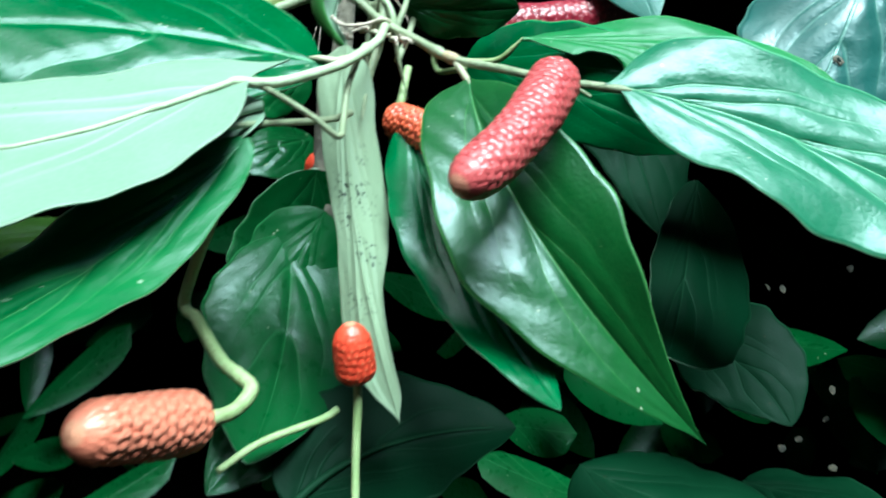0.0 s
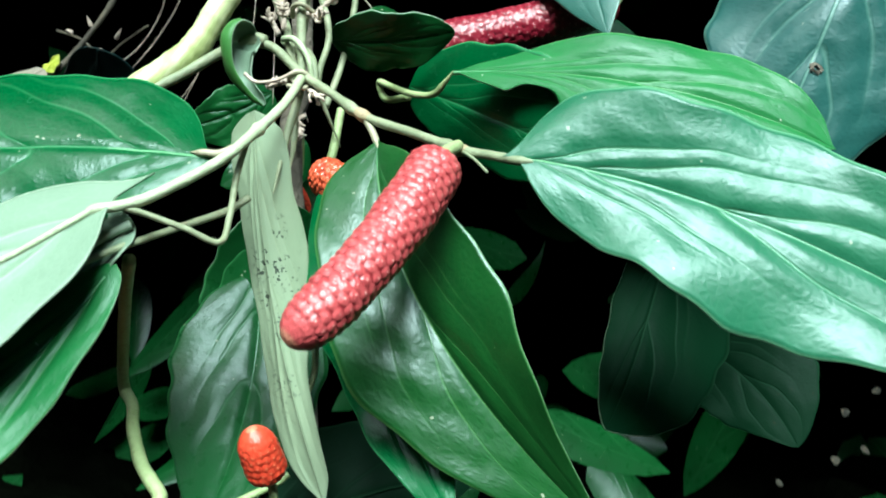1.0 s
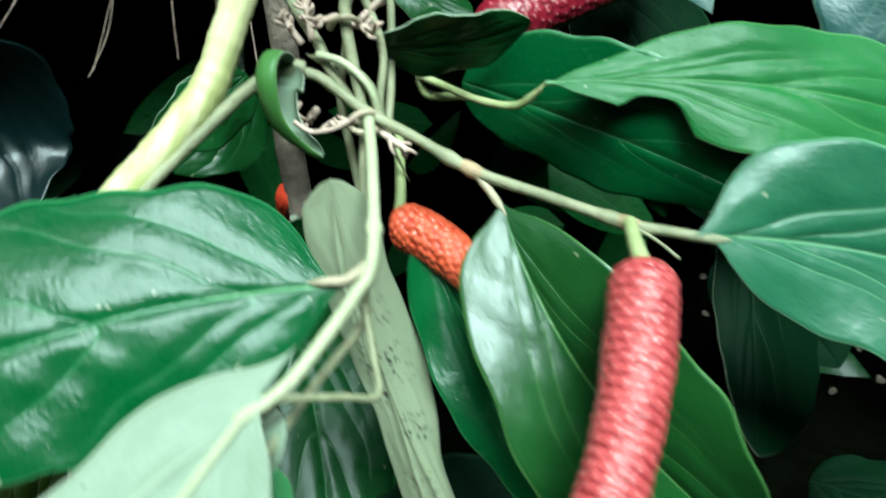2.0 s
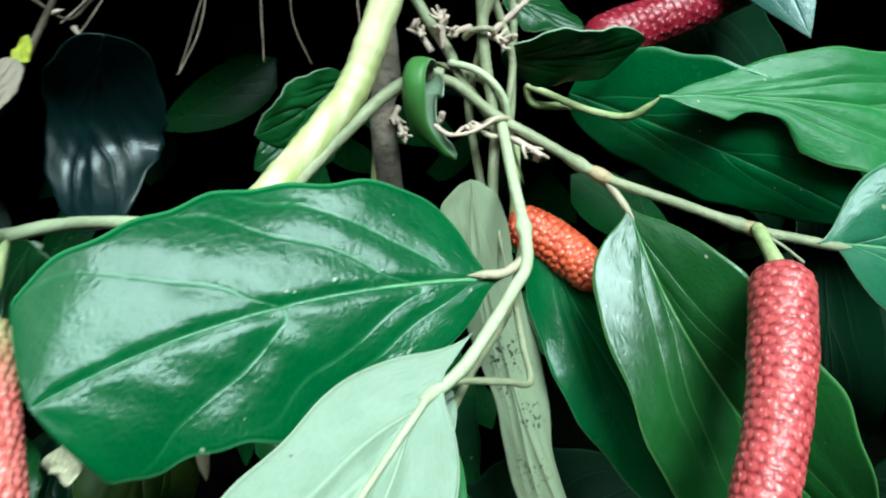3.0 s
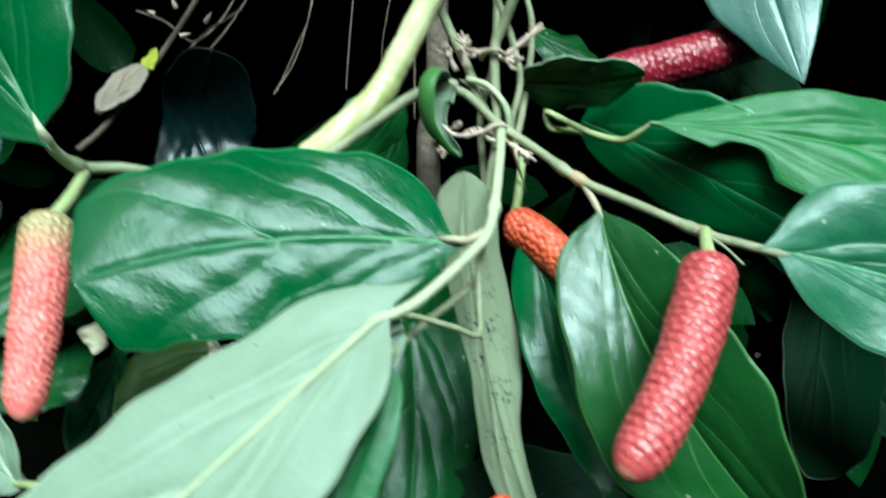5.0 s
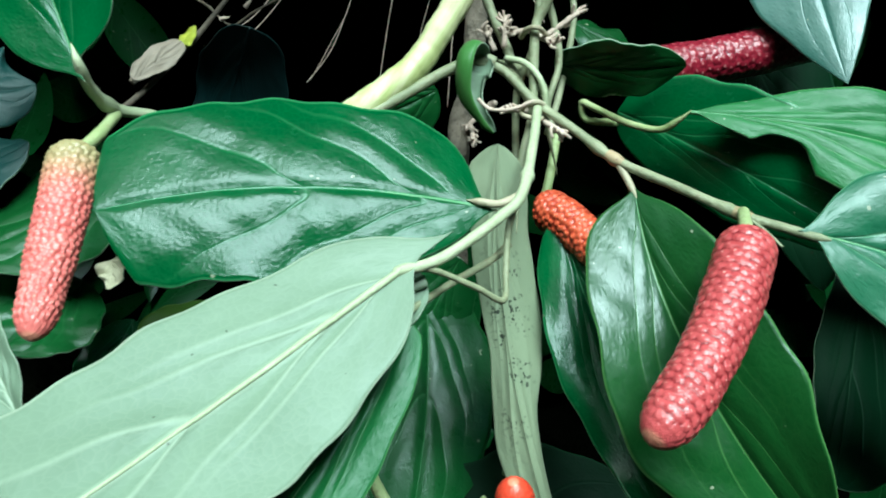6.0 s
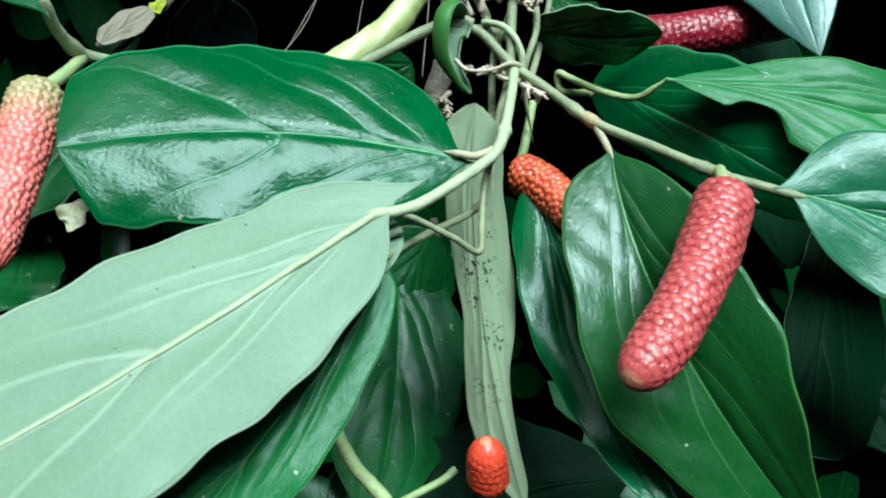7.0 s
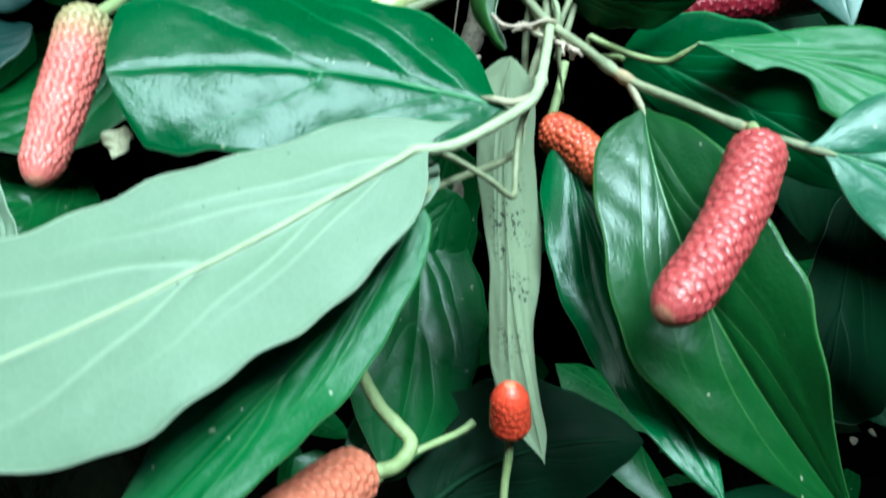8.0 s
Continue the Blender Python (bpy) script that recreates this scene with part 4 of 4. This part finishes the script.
stem(vine, "hanging_root", [(0.0138, 0.3820, 1.4420), (0.0064, 0.3814, 1.4280), (-0.0032, 0.3790, 1.4145), (-0.0149, 0.3748, 1.4014)], 0.00018, ROOT)
stem(vine, "hanging_root", [(0.0068, 0.3801, 1.4420), (0.0022, 0.3801, 1.4280), (-0.0056, 0.3782, 1.4164), (-0.0144, 0.3750, 1.4092)], 0.00018, ROOT)
stem(vine, "hanging_root", [(0.0495, 0.4006, 1.4289), (0.0445, 0.4008, 1.4060), (0.0480, 0.4007, 1.3901)], 0.00014, ROOT)
stem(vine, "hanging_root", [(0.0810, 0.3528, 1.4205), (0.0873, 0.3532, 1.4148), (0.0912, 0.3534, 1.4076)], 0.00018, ROOT)
# tufts of short aerial roots at the joints
tuft(vine, [(0.0834, 0.2994, 1.3907), (0.0807, 0.2994, 1.3960)], 0.0030)
tuft(vine, [(0.0856, 0.2974, 1.3908), (0.0857, 0.2965, 1.3969)], 0.0026)
tuft(vine, [(0.0926, 0.2933, 1.3928), (0.0967, 0.2911, 1.3908)], 0.0030)
tuft(vine, [(0.0945, 0.2943, 1.3928), (0.1010, 0.2939, 1.3975)], 0.0028)
tuft(vine, [(0.0930, 0.2901, 1.3770), (0.0875, 0.2873, 1.3771)], 0.0028)
tuft(vine, [(0.0950, 0.2880, 1.3748), (0.0994, 0.2815, 1.3718)], 0.0034)
tuft(vine, [(0.075, 0.333, 1.3787), (0.0736, 0.3294, 1.3767)], 0.0032)
tuft(vine, [(0.0746, 0.331, 1.3755), (0.0755, 0.327, 1.3723)], 0.0032)
tuft(vine, [(0.0908, 0.2954, 1.3941), (0.0867, 0.2935, 1.3936)], 0.0022)
tuft(vine, [(0.0839, 0.2975, 1.3793), (0.0833, 0.2944, 1.3782)], 0.0022)
# fruits
fruit("ripe red long pepper with flat scaly skin on green stalk", [(0.1293, 0.2585, 1.3554), (0.1223, 0.2440, 1.3403), (0.1129, 0.2325, 1.3286), (0.1301, 0.2680, 1.3584), (0.1293, 0.2620, 1.3566)], 0.0046, RED, 0.0010, around=14, taper=0.82, bumps=0.065, loose=0.11, flat=5.0, lap=1.4, squash=0.74, nose=1.4)
fruit("coral pepper with unripe yellowish top hanging from a twig", [(0.0205, 0.2465, 1.3660), (0.0252, 0.2340, 1.3515), (0.0286, 0.2240, 1.3388), (0.0195, 0.2590, 1.3727), (0.0210, 0.2510, 1.3683)], 0.0042, CORAL, 0.0010, around=18, taper=0.66, bumps=0.085, loose=0.2, flat=2.2, squash=0.8)
fruit("small orange pepper hanging behind the green stems", [(0.0939, 0.2935, 1.3572), (0.1004, 0.2890, 1.3549), (0.1087, 0.2810, 1.3472), (0.0974, 0.3000, 1.3729), (0.0960, 0.2970, 1.3623)], 0.0043, ORANGE, 0.0009, around=15, bumps=0.11, loose=0.22, flat=4.0, lap=1.2, squash=0.7)
fruit("dark crimson pepper resting behind a bluish leaf", [(0.1585, 0.3255, 1.3981), (0.1372, 0.3183, 1.3927), (0.1145, 0.3105, 1.3875), (0.1560, 0.3290, 1.4120), (0.1592, 0.3272, 1.4025)], 0.0045, CRIMSON, 0.0012, around=15, taper=1.15, bumps=0.05)
fruit("short orange-red pepper on a thin pale stalk", [(0.0942, 0.2660, 1.3001), (0.0937, 0.2635, 1.3049), (0.0933, 0.2605, 1.3107), (0.0941, 0.2680, 1.2790), (0.0939, 0.2680, 1.2887), (0.0941, 0.2670, 1.2966)], 0.0037, ORANGE_RED, 0.0007, bumps=0.05)
fruit("peach-orange pepper on a looped pale green stalk", [(0.0696, 0.2550, 1.2940), (0.0665, 0.2426, 1.2937), (0.0630, 0.2273, 1.2940), (0.0761, 0.2525, 1.3407), (0.0674, 0.2632, 1.3321), (0.0564, 0.2775, 1.3160), (0.0600, 0.2751, 1.3116), (0.0644, 0.2688, 1.3084), (0.0699, 0.2629, 1.3036), (0.0742, 0.2595, 1.3013), (0.0775, 0.2570, 1.2991), (0.0759, 0.2551, 1.2959), (0.0728, 0.2548, 1.2944)], 0.0052, PEACH, 0.0011)
fruit("small red pepper in the shade beside the trunk", [(0.0665, 0.3450, 1.3525), (0.0680, 0.3390, 1.3565), (0.0694, 0.3310, 1.3590), (0.0722, 0.3352, 1.3860), (0.0690, 0.3440, 1.3720), (0.0662, 0.3470, 1.3600)], 0.0044, ORANGE_RED, 0.0009)
stem(low_middle, "twig", [(0.0893, 0.3034, 1.3335), (0.0908, 0.2969, 1.3207), (0.0920, 0.2918, 1.3143), (0.0905, 0.2845, 1.3063), (0.0901, 0.2821, 1.3032)], 0.0008, YOUNG)
# coils round the joints
stem(vine, "tendril", [(0.0903, 0.2882, 1.3769), (0.0917, 0.2863, 1.3781), (0.0942, 0.2863, 1.3783), (0.0957, 0.2890, 1.3767), (0.0942, 0.2869, 1.3752), (0.0914, 0.2860, 1.3756), (0.0903, 0.2882, 1.3764)], 0.0006, PINK)
stem(vine, "tendril", [(0.0894, 0.2934, 1.3925), (0.0909, 0.2904, 1.3935), (0.0932, 0.2893, 1.3935), (0.0947, 0.2922, 1.3925)], 0.0006, PINK)
stem(vine, "tendril", [(0.0863, 0.2953, 1.3884), (0.0902, 0.2912, 1.3870), (0.0931, 0.2889, 1.3844), (0.0948, 0.2885, 1.3812), (0.0952, 0.2891, 1.3772)], 0.0007, PALE)

# ---- deep foliage and litter in the hollow ----
def scatter(name, count, place, size, mats, label, category, seed, slim=(0.18, 0.28)):
    """Many small folded leaves or flakes, joined."""
    rng = random.Random(seed)
    verts, faces, which = [], [], []
    for _ in range(count):
        c = np.array(place(rng))
        d = np.array((rng.uniform(-1, 1), rng.uniform(-0.6, 0.3), rng.uniform(-1.0, 0.3)))
        d /= np.linalg.norm(d)
        s = np.cross(d, (rng.uniform(-0.4, 0.4), -1.0, rng.uniform(0.0, 0.9)))
        s /= np.linalg.norm(s)
        n = np.cross(d, s)
        long, wide = size * rng.uniform(0.6, 1.2), size * rng.uniform(*slim)
        rows, k = 8, len(verts)
        for i in range(rows + 1):
            u = i / rows
            w = wide * (max(u, 0.0) ** 0.5) * (1 - u) ** 0.8 * 1.9 + 0.0002
            mid = c + d * long * u - n * long * 0.16 * u * u
            verts += [mid - s * w + n * w * 0.3, mid, mid + s * w + n * w * 0.3]
        m = rng.randrange(len(mats))
        for i in range(rows):
            for j in (0, 1):
                o = k + i * 3 + j
                faces.append((o, o + 3, o + 4, o + 1))
                which.append(m)
    uv = [(((i // 3) % 9) / 8, 0.05 + 0.45 * (i % 3)) for i in range(len(verts))]
    ob = mesh_object(name, verts, faces, mats, uvs=uv, face_mats=which)
    add_uv(ob.data, "veins", uv)
    return tagged(ob, label, category, kind="stuff")


scatter("hedge_leaves", 260, lambda r: (r.uniform(-0.45, 0.65), r.uniform(0.52, 0.95), r.uniform(1.02, 1.62)), 0.08, [UPPER],
        "deep shaded hedge leaves behind the vine", "foliage", 5)


def outside(r):
    """A spot on the outer faces of the hedge."""
    x, y, z = hollow(r.random(), r.uniform(0.66, 0.96))
    return (x + r.uniform(-0.03, 0.03), y + r.uniform(-0.04, 0.02), max(z + r.uniform(-0.02, 0.05), 0.06))


scatter("hedge_foliage", 5200, outside, 0.12, [UPPER, FRESH, DEEP], "dense green leaves on the outside of the hedge", "foliage", 21, (0.2, 0.34))
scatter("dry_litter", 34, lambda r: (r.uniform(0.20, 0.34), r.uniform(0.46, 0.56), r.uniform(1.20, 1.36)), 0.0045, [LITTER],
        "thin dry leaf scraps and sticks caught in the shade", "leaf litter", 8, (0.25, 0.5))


def blotch(blade, near, size):
    """A dark chewed spot on the upper face of a leaf."""
    v = min(blade.data.vertices, key=lambda q: (q.co - Vector(near)).length)
    n = v.normal if v.normal.y < 0 else -v.normal
    side = n.orthogonal().normalized()
    other = n.cross(side)
    rng = random.Random(3)
    verts, faces = [], []
    for k in range(14):
        w = 2 * math.pi * k / 14
        for r, h in ((rng.uniform(0.8, 1.2), 0.00025), (rng.uniform(0.35, 0.55), 0.0005)):
            verts.append(v.co + n * h + (side * math.cos(w) * 0.7 + other * math.sin(w)) * size * r)
    for k in range(14):
        a, c = 2 * k, 2 * ((k + 1) % 14)
        faces.append((a, c, c + 1, a + 1))
    mesh_object("chewed_spot", verts, faces, [BARK], blade, "dark chewed spot")


blotch(worn_leaf, (0.1956, 0.2931, 1.3730), 0.0014)
